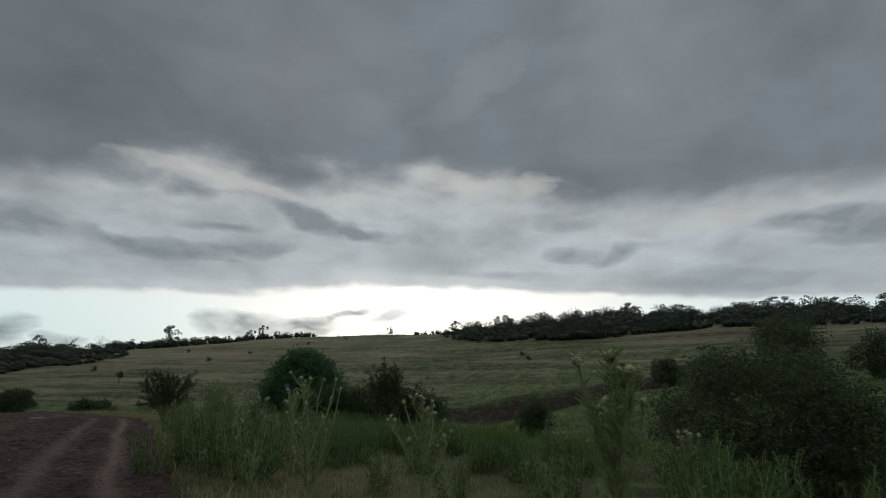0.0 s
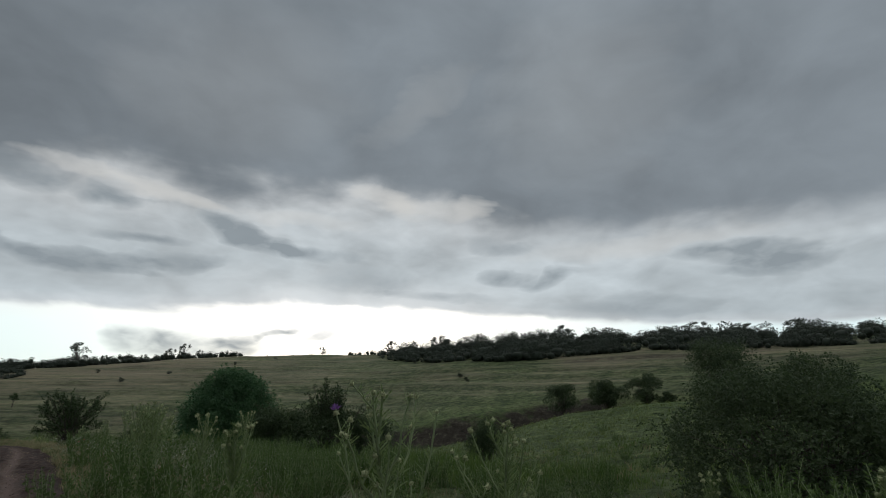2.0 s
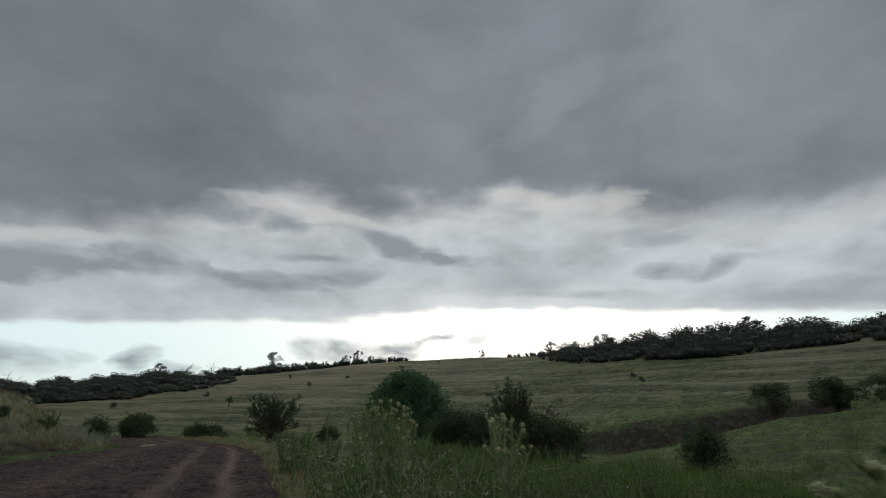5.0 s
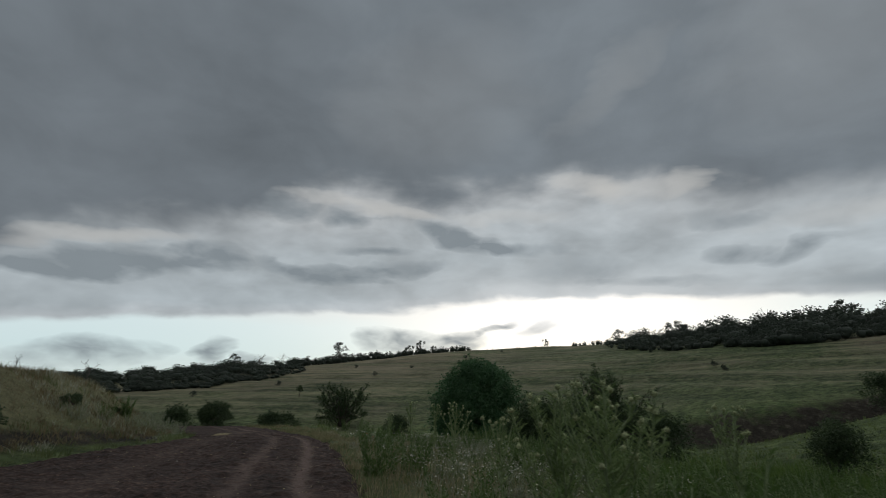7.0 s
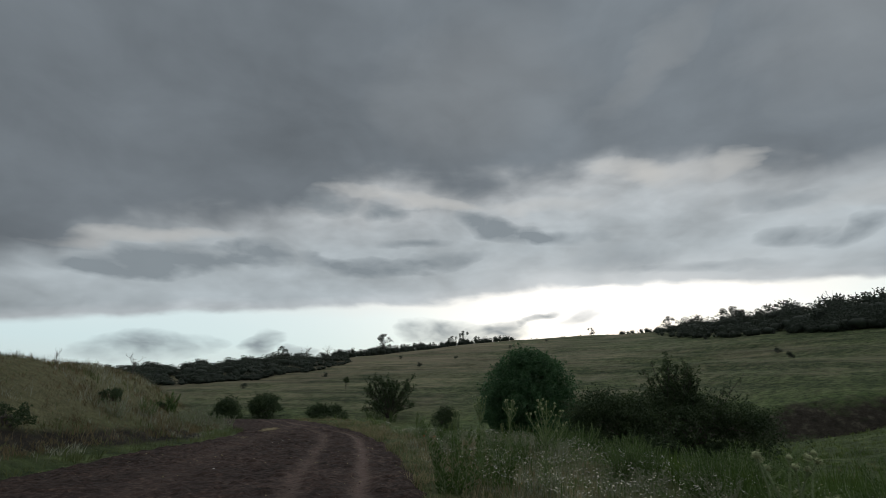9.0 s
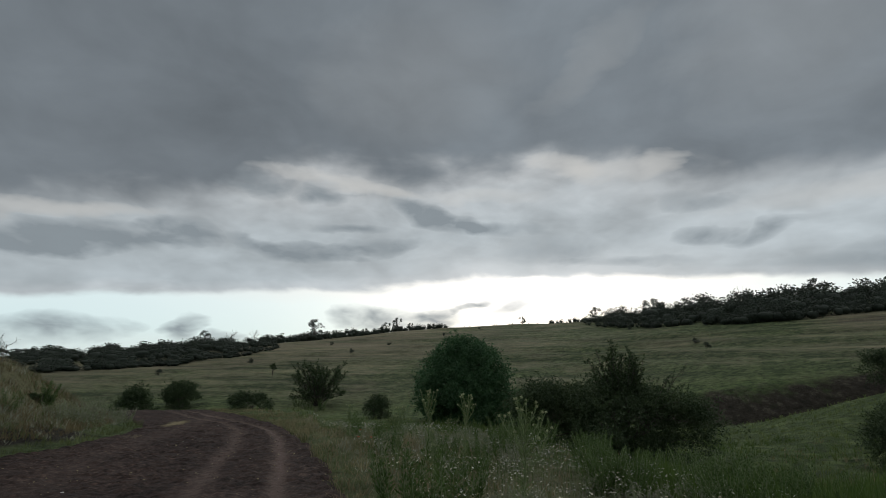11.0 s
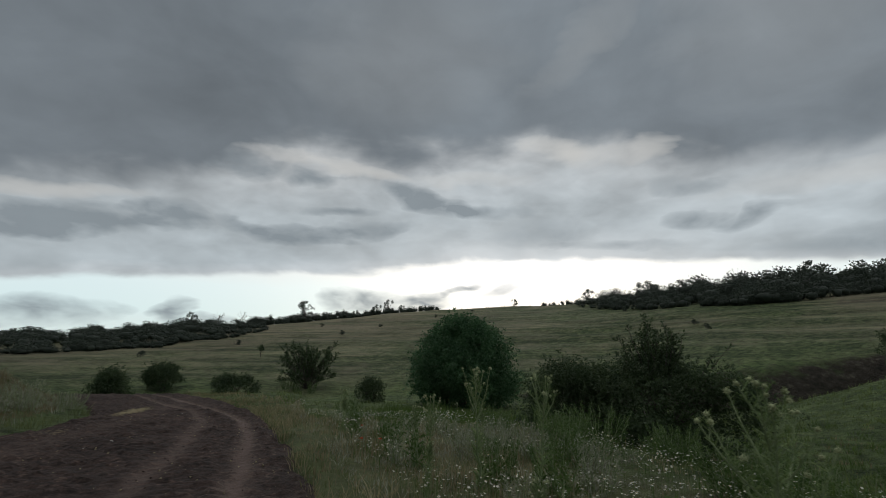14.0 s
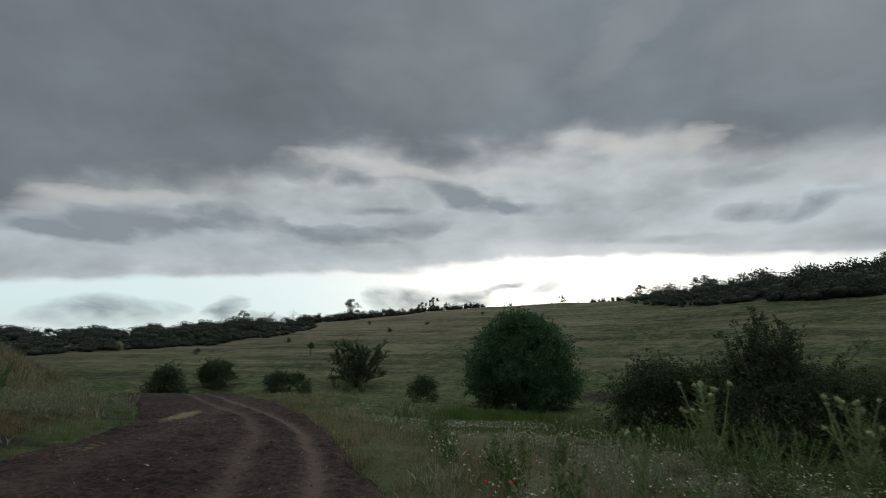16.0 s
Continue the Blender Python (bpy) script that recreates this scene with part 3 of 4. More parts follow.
def sprays(name, parent, p, d, length, per, leaf, mat, droop=0.3, narrow=0.42):
    """Leafy twigs arching out from p along d, with leaves down both sides."""
    n = len(p)
    L = np.broadcast_to(length, (n,))[:, None] * rng.uniform(0.7, 1.3, (n, 1))
    s = rng.random((n, per)) ** 0.8
    q = p[:, None] + d[:, None] * (L * s)[..., None]
    q[..., 2] -= droop * L * s * s
    side = unit(np.cross(d, unit(rng.normal(size=(n, 3)))))[:, None] * np.where(rng.random((n, per)) < 0.5, -1, 1)[..., None]
    along = unit(d[:, None] * 0.6 + side * 0.7 + rng.normal(size=(n, per, 3)) * 0.3 - np.array([0, 0, droop * 0.6]))
    size = leaf * rng.uniform(0.6, 1.35, n * per)
    v, f = leaf_quads(q.reshape(-1, 3), along.reshape(-1, 3), size, size * narrow, 0.06)
    return link_mesh(name, v, f, mat, parent)


def shell_clumps(profile, n, size, squash=0.75):
    """Clumps spread evenly over the skin of a crown; profile gives (height, radius) pairs."""
    zs, rs = zip(*profile)
    out = []
    for i in range(n):
        z = np.interp((i + 0.5) / n, [0, 0.25, 0.6, 0.85, 1.0], np.interp([0, 0.22, 0.55, 0.82, 1.0], [0, 1], [zs[0], zs[-1]]))
        a = i * 2.39996 + rng.normal() * 0.15
        r = float(np.interp(z, zs, rs)) * rng.uniform(0.80, 1.06)
        k = size * rng.uniform(0.65, 1.3)
        r = max(r - k * 0.6, 0.0)
        out.append((math.cos(a) * r, math.sin(a) * r, z + rng.normal() * 0.15, k, k * squash * rng.uniform(0.8, 1.2)))
    return out


def dome_clumps(w, h, n, size, base=0.1, power=0.6):
    """Clump centres filling a dome w wide and h high."""
    out = []
    for _ in range(n):
        a, q = rng.uniform(0, 6.28), rng.random() ** 0.5
        z = base * h + (1 - base) * h * rng.random() ** 0.8 * 0.92
        lim = w / 2 * (1 - (max(z / h - 0.25, 0) / 0.75) ** 2.2) ** power
        s = size * rng.uniform(0.6, 1.25)
        rr = max(lim - s * 0.7, 0.05) * (0.45 + 0.55 * q)
        out.append((math.cos(a) * rr, math.sin(a) * rr, min(z, h - s * 0.75), s, s * rng.uniform(0.6, 0.9)))
    return out


def skeleton_of(parent, clumps, trunk_h, r, mat, stems=1, count=14, name="trunk"):
    paths = []
    for s in range(stems):
        a = 6.28 * s / max(stems, 1) + rng.uniform(0, 1)
        foot = np.array([math.cos(a), math.sin(a), 0]) * (0 if stems == 1 else r * 2.5)
        lean = np.array([math.cos(a), math.sin(a), 0]) * (0.05 if stems == 1 else 0.35) * trunk_h
        paths.append(limb(foot - [0, 0, 0.15], foot + lean + [0, 0, trunk_h], r * 1.25, r * 0.55, 0, 6, 0.03))
    tips = [p[0][-1] for p in paths]
    mids = [p[0][3] for p in paths]
    for i, c in enumerate(sorted(clumps, key=lambda q: -q[3])[:count]):
        src = (tips if i % 2 else mids)[i % stems]
        paths.append(limb(src, c[:3], r * 0.42, r * 0.06, 0.06, 5, 0.06))
    v, f = tubes(paths)
    return link_mesh(name, v, f, mat, parent, smooth=True)


# ---------------------------------------------------------------- trees and bushes of the valley
def round_tree():
    e = thing("round_tree", -20.1, 76.0, "large dense round green tree with foliage down to the grass", "tree", turn=0.4)
    prof = [(0.7, 4.9), (2.4, 6.1), (4.6, 5.9), (7.0, 4.9), (8.8, 3.6), (9.8, 2.0)]
    cl = shell_clumps(prof, 105, 1.15)
    cl += shell_clumps([(z * 0.92, r * 0.66) for z, r in prof], 40, 1.5)
    cl += [(5.9, -1.2, 3.3, 1.2, 0.9), (6.2, 0.6, 2.2, 1.0, 0.7)]
    skeleton_of(e, cl, 4.5, 0.34, M_BARK, count=30)
    crown("crown", e, cl, 48000, 0.27, M_TREE, 0.35, 0.05, 0.55)
    p, d = crown_points(cl[:105], 900, 0.9)
    sprays("outer_foliage", e, p, unit(d + [0, 0, 0.15]), 0.75, 12, 0.27, M_TREE, 0.35, 0.5)


def dark_thicket():
    e = thing("thicket", -5.8, 43.8, "broad dark-leaved thicket with drooping twigs over long grass", "bush", turn=0)
    xs, tops = [-5.4, -4.8, -3.8, -2.4, -0.8, 0.8, 2.4, 3.8, 5.0, 5.7], [2.4, 3.9, 4.6, 4.7, 4.8, 4.6, 4.4, 4.2, 3.9, 3.0]
    cl = []
    for i in range(130):
        x = rng.uniform(-5.3, 5.6)
        top = float(np.interp(x, xs, tops)) * rng.uniform(0.88, 1.05)
        y = rng.normal() * 1.3 * (1 - (abs(x) / 6.5) ** 2)
        k = rng.uniform(0.45, 0.95)
        z = 0.3 + (top - 0.3 - k * 0.6) * (1.0 if i % 3 == 0 else rng.random() ** 0.8) * (1 - 0.10 * y * y / 2)
        cl.append((x * (1 - k * 0.06), y, max(z, 0.3), k, k * rng.uniform(0.55, 0.9)))
    skeleton_of(e, cl, 1.6, 0.12, M_BARK, stems=6, count=40)
    crown("crown", e, cl, 42000, 0.135, M_BUSH, 0.3, 0.05, 0.55)
    p, d = crown_points(cl, 1900, 0.9)
    sprays("outer_foliage", e, p, unit(d * [1, 1, 0.6] + [0, 0, 0.35]), 0.75, 16, 0.125, M_BUSH, 0.55, 0.42)


def upright_shoots():
    e = thing("young_elm", -4.6, 43.6, "young tree with dark upright feathery shoots above a thicket", "tree", turn=0)
    paths, lp, ld, ll = [limb((0, 0, -0.1), (0, 0, 3.0), 0.13, 0.08)], [], [], []
    for i in range(32):
        a, r = rng.uniform(0, 6.28), rng.uniform(0.1, 1.6)
        top = np.array([math.cos(a) * r - 0.2, math.sin(a) * r * 0.8, rng.uniform(5.4, 7.0) - 0.5 * r])
        p = limb((0, 0, 1.4 + 1.4 * rng.random()), top, 0.045, 0.012, 0.0, 7, 0.03)
        paths.append(p)
        for k in range(34):
            q = 0.28 + 0.72 * rng.random() ** 0.8
            lp.append([np.interp(q, np.linspace(0, 1, 7), p[0][:, j]) for j in range(3)])
            ld.append(unit(rng.normal(size=3) * 0.55 + unit(top) * 0.9))
            ll.append(0.62 - 0.3 * q)
    for i in range(13):
        paths.append(limb((0.6, 0, 1.6), (1.5 + 2.2 * rng.random(), rng.uniform(-0.8, 0.9), 3.6 + 2.2 * rng.random()), 0.035, 0.006, 0.03, 7, 0.04))
        for k in range(5):
            q = 0.5 + 0.5 * rng.random()
            lp.append([np.interp(q, np.linspace(0, 1, 7), paths[-1][0][:, j]) for j in range(3)])
            ld.append(unit(rng.normal(size=3) * 0.5 + [0.2, 0, 0.9]))
            ll.append(0.3)
    for i, p in enumerate(paths):
        link_mesh("bough" if i else "trunk", *tubes([p]), M_BARK, e, smooth=True)
    sprays("foliage", e, np.array(lp), np.array(ld), np.array(ll), 12, 0.12, M_BUSH, 0.1, 0.4)


def feather_shrub(x, y, w, h, n, label):
    """Low shrub whose long leafy boughs fan out from its foot."""
    e = thing("feathery_shrub", x, y, label, "bush", turn=0)
    paths, lp, ld = [], [], []
    for i in range(n):
        a = rng.uniform(0, 6.28)
        ang = radians(rng.uniform(18, 88))
        L = min(h / max(math.sin(ang), 0.6), w / 2 / max(math.cos(ang), 0.3)) * rng.uniform(0.72, 1.0)
        tip = np.array([math.cos(a) * math.cos(ang) * L, math.sin(a) * math.cos(ang) * L, math.sin(ang) * L])
        p = limb((0, 0, 0), tip, 0.07, 0.02, 0.10, 7, 0.02)
        paths.append(p)
        for k in range(15):
            q = 0.2 + 0.8 * rng.random() ** 0.8
            lp.append([np.interp(q, np.linspace(0, 1, 7), p[0][:, j]) for j in range(3)])
            ld.append(unit(unit(tip) * 0.9 + rng.normal(size=3) * 0.28))
    for p in paths:
        link_mesh("bough", *tubes([p]), M_BARK, e, smooth=True)
    sprays("foliage", e, np.array(lp), np.array(ld), 0.85, 12, 0.34, M_BUSH, 0.0, 0.36)


def bush(x, y, w, h, n, leaf, label, mat=None, clumps=26, name="bush", sink=0.05, size=None, group=""):
    e = thing(name, x, y, label, "bush", group, sink)
    cl = dome_clumps(w, h, clumps, size or min(w, h) * 0.23, 0.06)
    skeleton_of(e, cl, h * 0.4, 0.02 + 0.02 * h, M_BARK, stems=4, count=clumps)
    crown("crown", e, cl, n, leaf, mat or M_BUSH, 0.15, 0.04)
    if n > 4000:
        p, d = crown_points(cl, n // 60, 0.95)
        k = p[:, 2] > 0.3 * h
        sprays("outer_foliage", e, p[k], unit(d[k] + [0, 0, 0.5]), 0.16 * h, 12, leaf, mat or M_BUSH, 0.25)
    return e


def open_tree(x, y, w, h, n, leaf, label, mat=None, name="tree", trunk=0.42, clumps=16, group="", stems=1, size=None):
    """A tree whose crown starts above a bare trunk, with gaps between its clumps."""
    e = thing(name, x, y, label, "tree", group)
    size = size or w * 0.16
    cl = []
    for i in range(clumps):
        a, q = rng.uniform(0, 6.28), rng.random() ** 0.6
        z = h * (trunk + (0.96 - trunk) * rng.random())
        lim = w / 2 * math.sin(math.pi * min(max((z / h - trunk) / (1 - trunk), 0.12), 0.88)) ** 0.5
        cl.append((math.cos(a) * lim * q, math.sin(a) * lim * q, z, size * rng.uniform(0.6, 1.2), size * rng.uniform(0.4, 0.8)))
    skeleton_of(e, cl, h * trunk, 0.03 + h * 0.016, M_BARK, stems=stems, count=clumps)
    crown("crown", e, cl, n, leaf, mat or M_BUSH, 0.1, 0.1)
    return e


round_tree()
dark_thicket()
upright_shoots()
feather_shrub(-49.6, 95.0, 10.4, 7.2, 58, "dark feathery shrub with fanning boughs at the foot of the slope")
bush(-60.2, 67.6, 4.9, 4.4, 10000, 0.22, "rounded dark green bush behind the bend of the road")
bush(-68.4, 85.2, 6.0, 4.2, 10000, 0.24, "rounded dark green bush in the grass below the hill")
bush(-55.6, 84.4, 7.6, 3.6, 10000, 0.22, "low spreading green bush on the valley floor")
bush(-32.8, 79.6, 4.3, 3.2, 5000, 0.2, "small dark bush on the valley grass")
bush(7.0, 40.8, 2.9, 3.1, 11000, 0.11, "compact dark bush standing in tall meadow grass", name="meadow_bush")
open_tree(28.5, 83.0, 5.6, 5.6, 6000, 0.22, "small open-crowned tree on the rim of the gully", trunk=0.35, clumps=30, group="trees along the gully")
open_tree(34.5, 79.9, 6.2, 4.7, 9000, 0.24, "dense dark tree on the rim of the gully", trunk=0.15, group="trees along the gully", clumps=24)
open_tree(39.4, 77.2, 5.2, 5.0, 7000, 0.22, "leafy tree on the rim of the gully", trunk=0.25, group="trees along the gully", clumps=20)
open_tree(42.0, 75.8, 2.8, 2.4, 3000, 0.2, "low bushy tree on the rim of the gully", trunk=0.1, group="trees along the gully")
open_tree(37.4, 55.2, 6.8, 6.9, 20000, 0.22, "broad dark tree on the meadow slope", trunk=0.06, clumps=60, size=1.5)
open_tree(44.0, 50.5, 7.0, 4.6, 9000, 0.24, "low dark tree on the meadow slope", trunk=0.08, clumps=24)
open_tree(-75.2, 122.0, 1.6, 3.0, 260, 0.35, "thin lone sapling on the hillside", trunk=0.3, clumps=5, name="sapling")


for x_, y_, w_, h_ in ((-21.6, 18.6, 1.3, 0.65), (-24.6, 23.6, 0.9, 0.45), (-27.6, 28.6, 0.9, 0.5)):
    bush(x_, y_, w_, h_, 1800, 0.07, "small dark shrub in the dry grass of the bank", clumps=14, name="bank_shrub", group="shrubs on the bank")


def near_bush():
    e = thing("wild_pear_bush", 6.9, 11.4, "big dark wild bush with small leaves beside the verge", "bush", turn=0)
    cl = dome_clumps(4.9, 2.85, 90, 0.5, 0.02, 0.5)
    skeleton_of(e, cl, 0.9, 0.06, M_BARK, stems=8, count=60)
    crown("crown", e, cl, 26000, 0.075, M_BUSH, 0.1, 0.02, 0.55)
    p, d = crown_points(cl, 2400, 0.85)
    k = p[:, 2] > 0.25
    sprays("outer_foliage", e, p[k], unit(d[k] * [1, 1, 0.5] + [0, 0, 0.45]), 0.5, 17, 0.062, M_BUSH, 0.6, 0.45)


near_bush()


# ---------------------------------------------------------------- woods and single trees on the far crest
def far_template(kind):
    """Leaves and limbs of one far tree, 1 high."""
    cl = []
    if kind < 3:
        cl = dome_clumps(1.0, 1.0, 14, 0.2, 0.02)
    else:
        for i in range(9):
            a, q, z = rng.uniform(0, 6.28), rng.random(), rng.uniform(0.45, 0.92)
            cl.append((math.cos(a) * 0.36 * q, math.sin(a) * 0.36 * q, z, 0.13, 0.09))
    p, d = crown_points(cl, 290, 0.7)
    s = rng.uniform(0.05, 0.098, len(p))
    v, f = leaf_quads(p, unit(d + rng.normal(size=p.shape) * 0.6), s, s * 0.7, 0.05)
    up, turn = np.linspace(-1.5, 1.5, 7)[:, None], np.arange(10)[None] * 0.6283
    co = np.stack([np.cos(up) * np.cos(turn), np.cos(up) * np.sin(turn), np.sin(up) + 0 * turn], -1).reshape(-1, 3)
    co = co * (0.25 + 0.09 * fbm(co[:, 0] * 2.2 + kind * 5.3, co[:, 1] * 2.2 + co[:, 2] * 1.7, 3))[:, None]
    if kind < 3:
        body = co * [1.1, 1.1, 1.2] + [0, 0, 0.36]
    else:
        body = co * [0.7, 0.7, 0.6] + [0, 0, 0.66]
    v, f = np.concatenate([v, body]), np.concatenate([f, grid_faces(7, 10, True) + len(v)])
    tv, tf = tubes([limb((0, 0, -0.05), (0, 0, 0.55), 0.018, 0.008, 0, 4)] + [limb((0, 0, 0.3), c[:3], 0.008, 0.003, 0, 3) for c in (cl[:4] if kind > 2 else cl[:1])])
    return np.concatenate([v, tv]), np.concatenate([f, tf + len(v)])


FAR = [far_template(k) for k in range(6)]


def polar(az, d):
    return HUB[0] + np.sin(np.radians(az)) * d, HUB[1] + np.cos(np.radians(az)) * d


def far_wood(name, label, spots, wide=1.0):
    """spots: rows of x, y, height, kind."""
    vs, fs, k = [], [], 0
    z = height(spots[:, 0], spots[:, 1])
    for (x, y, h, kind), z0 in zip(spots, z):
        v, f = FAR[int(kind)]
        a, w = rng.uniform(0, 6.28), wide * h * rng.uniform(1.0, 1.7 if kind < 3 else 1.2)
        q = np.stack([(v[:, 0] * math.cos(a) - v[:, 1] * math.sin(a)) * w + x, (v[:, 0] * math.sin(a) + v[:, 1] * math.cos(a)) * w + y, v[:, 2] * h + z0 - 0.1], 1)
        vs.append(q)
        fs.append(f + k)
        k += len(v)
    return tagged(link_mesh(name, np.concatenate(vs), np.concatenate(fs), M_FAR), label, "trees", kind="stuff")


def crest(az):
    return np.interp(az, C_AZ, C_R)


def slope_at(az, el):
    """Distance at which the hillside shows at that angle."""
    d = np.linspace(100, float(crest(az)), 200)
    x, y = polar(az, d)
    e = np.degrees(np.arctan2(height(x, y, True) - 1.55, d))
    return float(np.interp(el, e, d))


def wood_spots(a0, a1, low_az, low_el, n, tall, back=14):
    """Shrubs along the lower edge, then trees rising to the crest."""
    rows = []
    for i in range(n):
        az = rng.uniform(a0, a1)
        d0, d1 = slope_at(az, np.interp(az, low_az, low_el)), float(crest(az)) + back
        s = 0.06 * rng.random() if i % 4 == 0 else rng.random()
        x, y = polar(az, d0 + (d1 - d0) * s)
        lump = 0.88 + 0.5 * float(fbm(np.array([az / 1.3]), np.array([2.0]), 41)[0])
        h = float(np.interp(az, *tall)) * lump * rng.uniform(0.62, 1.22) * (0.5 + 0.5 * min(s * 2.2, 1))
        rows.append((x, y, h, rng.integers(0, 6) if s > 0.75 else rng.integers(0, 3)))
    return np.array(rows)


LOW_R = ([0.5, 2, 5, 10, 14, 18, 24, 32, 40, 48, 62], [5.75, 5.35, 5.15, 5.0, 4.95, 5.1, 5.5, 5.85, 5.5, 5.3, 5.1])
LOW_L = ([-70, -54, -50, -44, -39, -34, -30], [0.0, 0.1, 0.45, 0.95, 1.7, 2.4, 3.4])
far_wood("right_crest_wood", "dense dark deciduous wood along the crest of the hill", wood_spots(0.5, 62, *LOW_R, 880, ([0.5, 3, 6, 9, 20, 32, 40, 62], [1.6, 4.0, 6.0, 7.4, 7.2, 6.4, 6.0, 6.0])))
far_wood("left_crest_wood", "dense dark wood on the falling end of the hill", wood_spots(-70, -31.5, *LOW_L, 860, ([-70, -47, -38, -31], [2.9, 3.4, 4.4, 3.2])), 1.38)


def crest_shrubs(a0, a1, n, h0, hh, label):
    rows = []
    for _ in range(n):
        az = rng.uniform(a0, a1)
        x, y = polar(az, crest(az) + rng.uniform(-8, 4))
        rows.append((x, y, h0 + (hh - h0) * rng.random() ** 1.6, rng.integers(0, 4)))
    far_wood("crest_shrubs", label, np.array(rows))


crest_shrubs(-33, -23, 170, 1.4, 4.4, "dark scrub along the bare crest")
crest_shrubs(-24, -13.5, 170, 1.3, 4.0, "dark scrub along the bare crest")
crest_shrubs(-2.5, 4, 40, 0.8, 3.4, "dark scrub thinning out along the crest")
crest_shrubs(-12, -3, 14, 0.5, 1.1, "sparse low scrub on the bare crest")

SINGLE = open_tree(*polar(-27.8, 264), 9.5, 10.5, 1900, 0.5, "lone tree with layered branches on the crest", M_FAR, "crest_tree", 0.3, 26, "lone trees on the crest", size=0.95)


def lone(az, d, h, w=1.0):
    x, y = polar(az, d)
    o = copy_thing(SINGLE, pose(x, y, h1(x, y) - 0.1, 0, 0, rng.uniform(0, 360)))
    o.scale = (h / 10.5 * w, h / 10.5 * w, h / 10.5)


for az_, d_, h_, w_ in ((-38.6, 240, 7.5, 0.8), (-25.6, 290, 5.5, 0.8), (-22.4, 325, 7.0, 0.8), (-20.2, 334, 8.0, 0.9), (-19.0, 338, 9.5, 0.8), (-17.6, 338, 5.5, 0.9),
                        (-5.2, 340, 5.8, 0.9), (-1.2, 330, 5.0, 0.8), (2.4, 285, 7.5, 1.1), (8.2, 262, 9.0, 1.3), (22.0, 242, 11.0, 0.9), (44.0, 262, 8.0, 1.5), (35.4, 255, 8.6, 1.5), (40.0, 260, 7.4, 1.4)):
    lone(az_, d_, h_, w_)


def dead_tree(x, y, h, n, label, group=""):
    e = thing("dead_tree", x, y, label, "tree", group)
    link_mesh("trunk", *tubes([limb((0, 0, -0.2), (0.05 * h, 0, h * 0.6), 0.02 * h, 0.012 * h, 0, 5, 0.03)]), M_DEAD, e, smooth=True)
    for i in range(n):
        a = rng.uniform(0, 6.28)
        b = np.array([0.03 * h, 0, h * rng.uniform(0.25, 0.6)])
        t = b + np.array([math.cos(a), math.sin(a), 0]) * h * rng.uniform(0.15, 0.4) + [0, 0, h * rng.uniform(0.2, 0.42)]
        p = limb(b, t, 0.010 * h, 0.003 * h, 0.03, 6, 0.05)
        twigs = [limb(p[0][3 + k], p[0][3 + k] + rng.normal(size=3) * 0.07 * h + [0, 0, 0.1 * h], 0.005 * h, 0.002 * h, 0, 4, 0.05) for k in range(2)]
        link_mesh("branch", *tubes([p] + twigs), M_DEAD, e, smooth=True)


dead_tree(-31.6, 29.8, 1.35, 6, "bare dead sapling with a few forked branches on the bank")
dead_tree(*polar(-36.0, 243), 7.0, 10, "bare bleached tree above the crest wood", "dead trees on the crest")
dead_tree(*polar(-33.8, 246), 7.0, 9, "bare bleached tree above the crest wood", "dead trees on the crest")
dead_tree(*polar(-23.8, 300), 6.5, 6, "thin bare tree on the crest", "dead trees on the crest")
dead_tree(*polar(15.8, 240), 11.0, 12, "tall bare tree standing out of the crest wood", "dead trees on the crest")
for az_, el_ in ((11.2, 3.6), (12.0, 3.1), (-14, 4.6), (-20, 3.6), (-24, 2.6), (-26, 3.4), (-34.0, 1.6), (-10, 5.2), (5.6, 5.0), (-42, 0.2)):
    dd = slope_at(az_, el_)
    bush(*polar(az_, dd), 1.9, 1.4, 400, 0.22, "small dark shrub alone on the grassy slope", M_FAR, 8, "slope_shrub", group="shrubs on the slope")


# ---------------------------------------------------------------- thistles, weeds and flowers of the verge
def spiny_leaves(base, along, length, width):
    """Toothed leaves: a strip whose edge runs out into points."""
    n = len(base)
    side = unit(np.cross(along, unit(rng.normal(size=(n, 3)))))
    up = np.cross(side, along)
    prof = [0.12, 0.95, 0.25, 1.0, 0.2, 0.7, 0.02]
    rows = []
    for i, p in enumerate(prof):
        s = i / (len(prof) - 1)
        mid = base + along * (length * s)[:, None] + up * (length * 0.18 * s * s)[:, None]
        w = (width * p * 0.5)[:, None]
        rows += [mid + side * w, mid - side * w]
    v = np.stack(rows, 1)
    k = len(prof) * 2
    f = np.concatenate([np.arange(n)[:, None] * k + np.array([2 * i, 2 * i + 1, 2 * i + 3, 2 * i + 2])[None] for i in range(len(prof) - 1)])
    return v.reshape(-1, 3), f


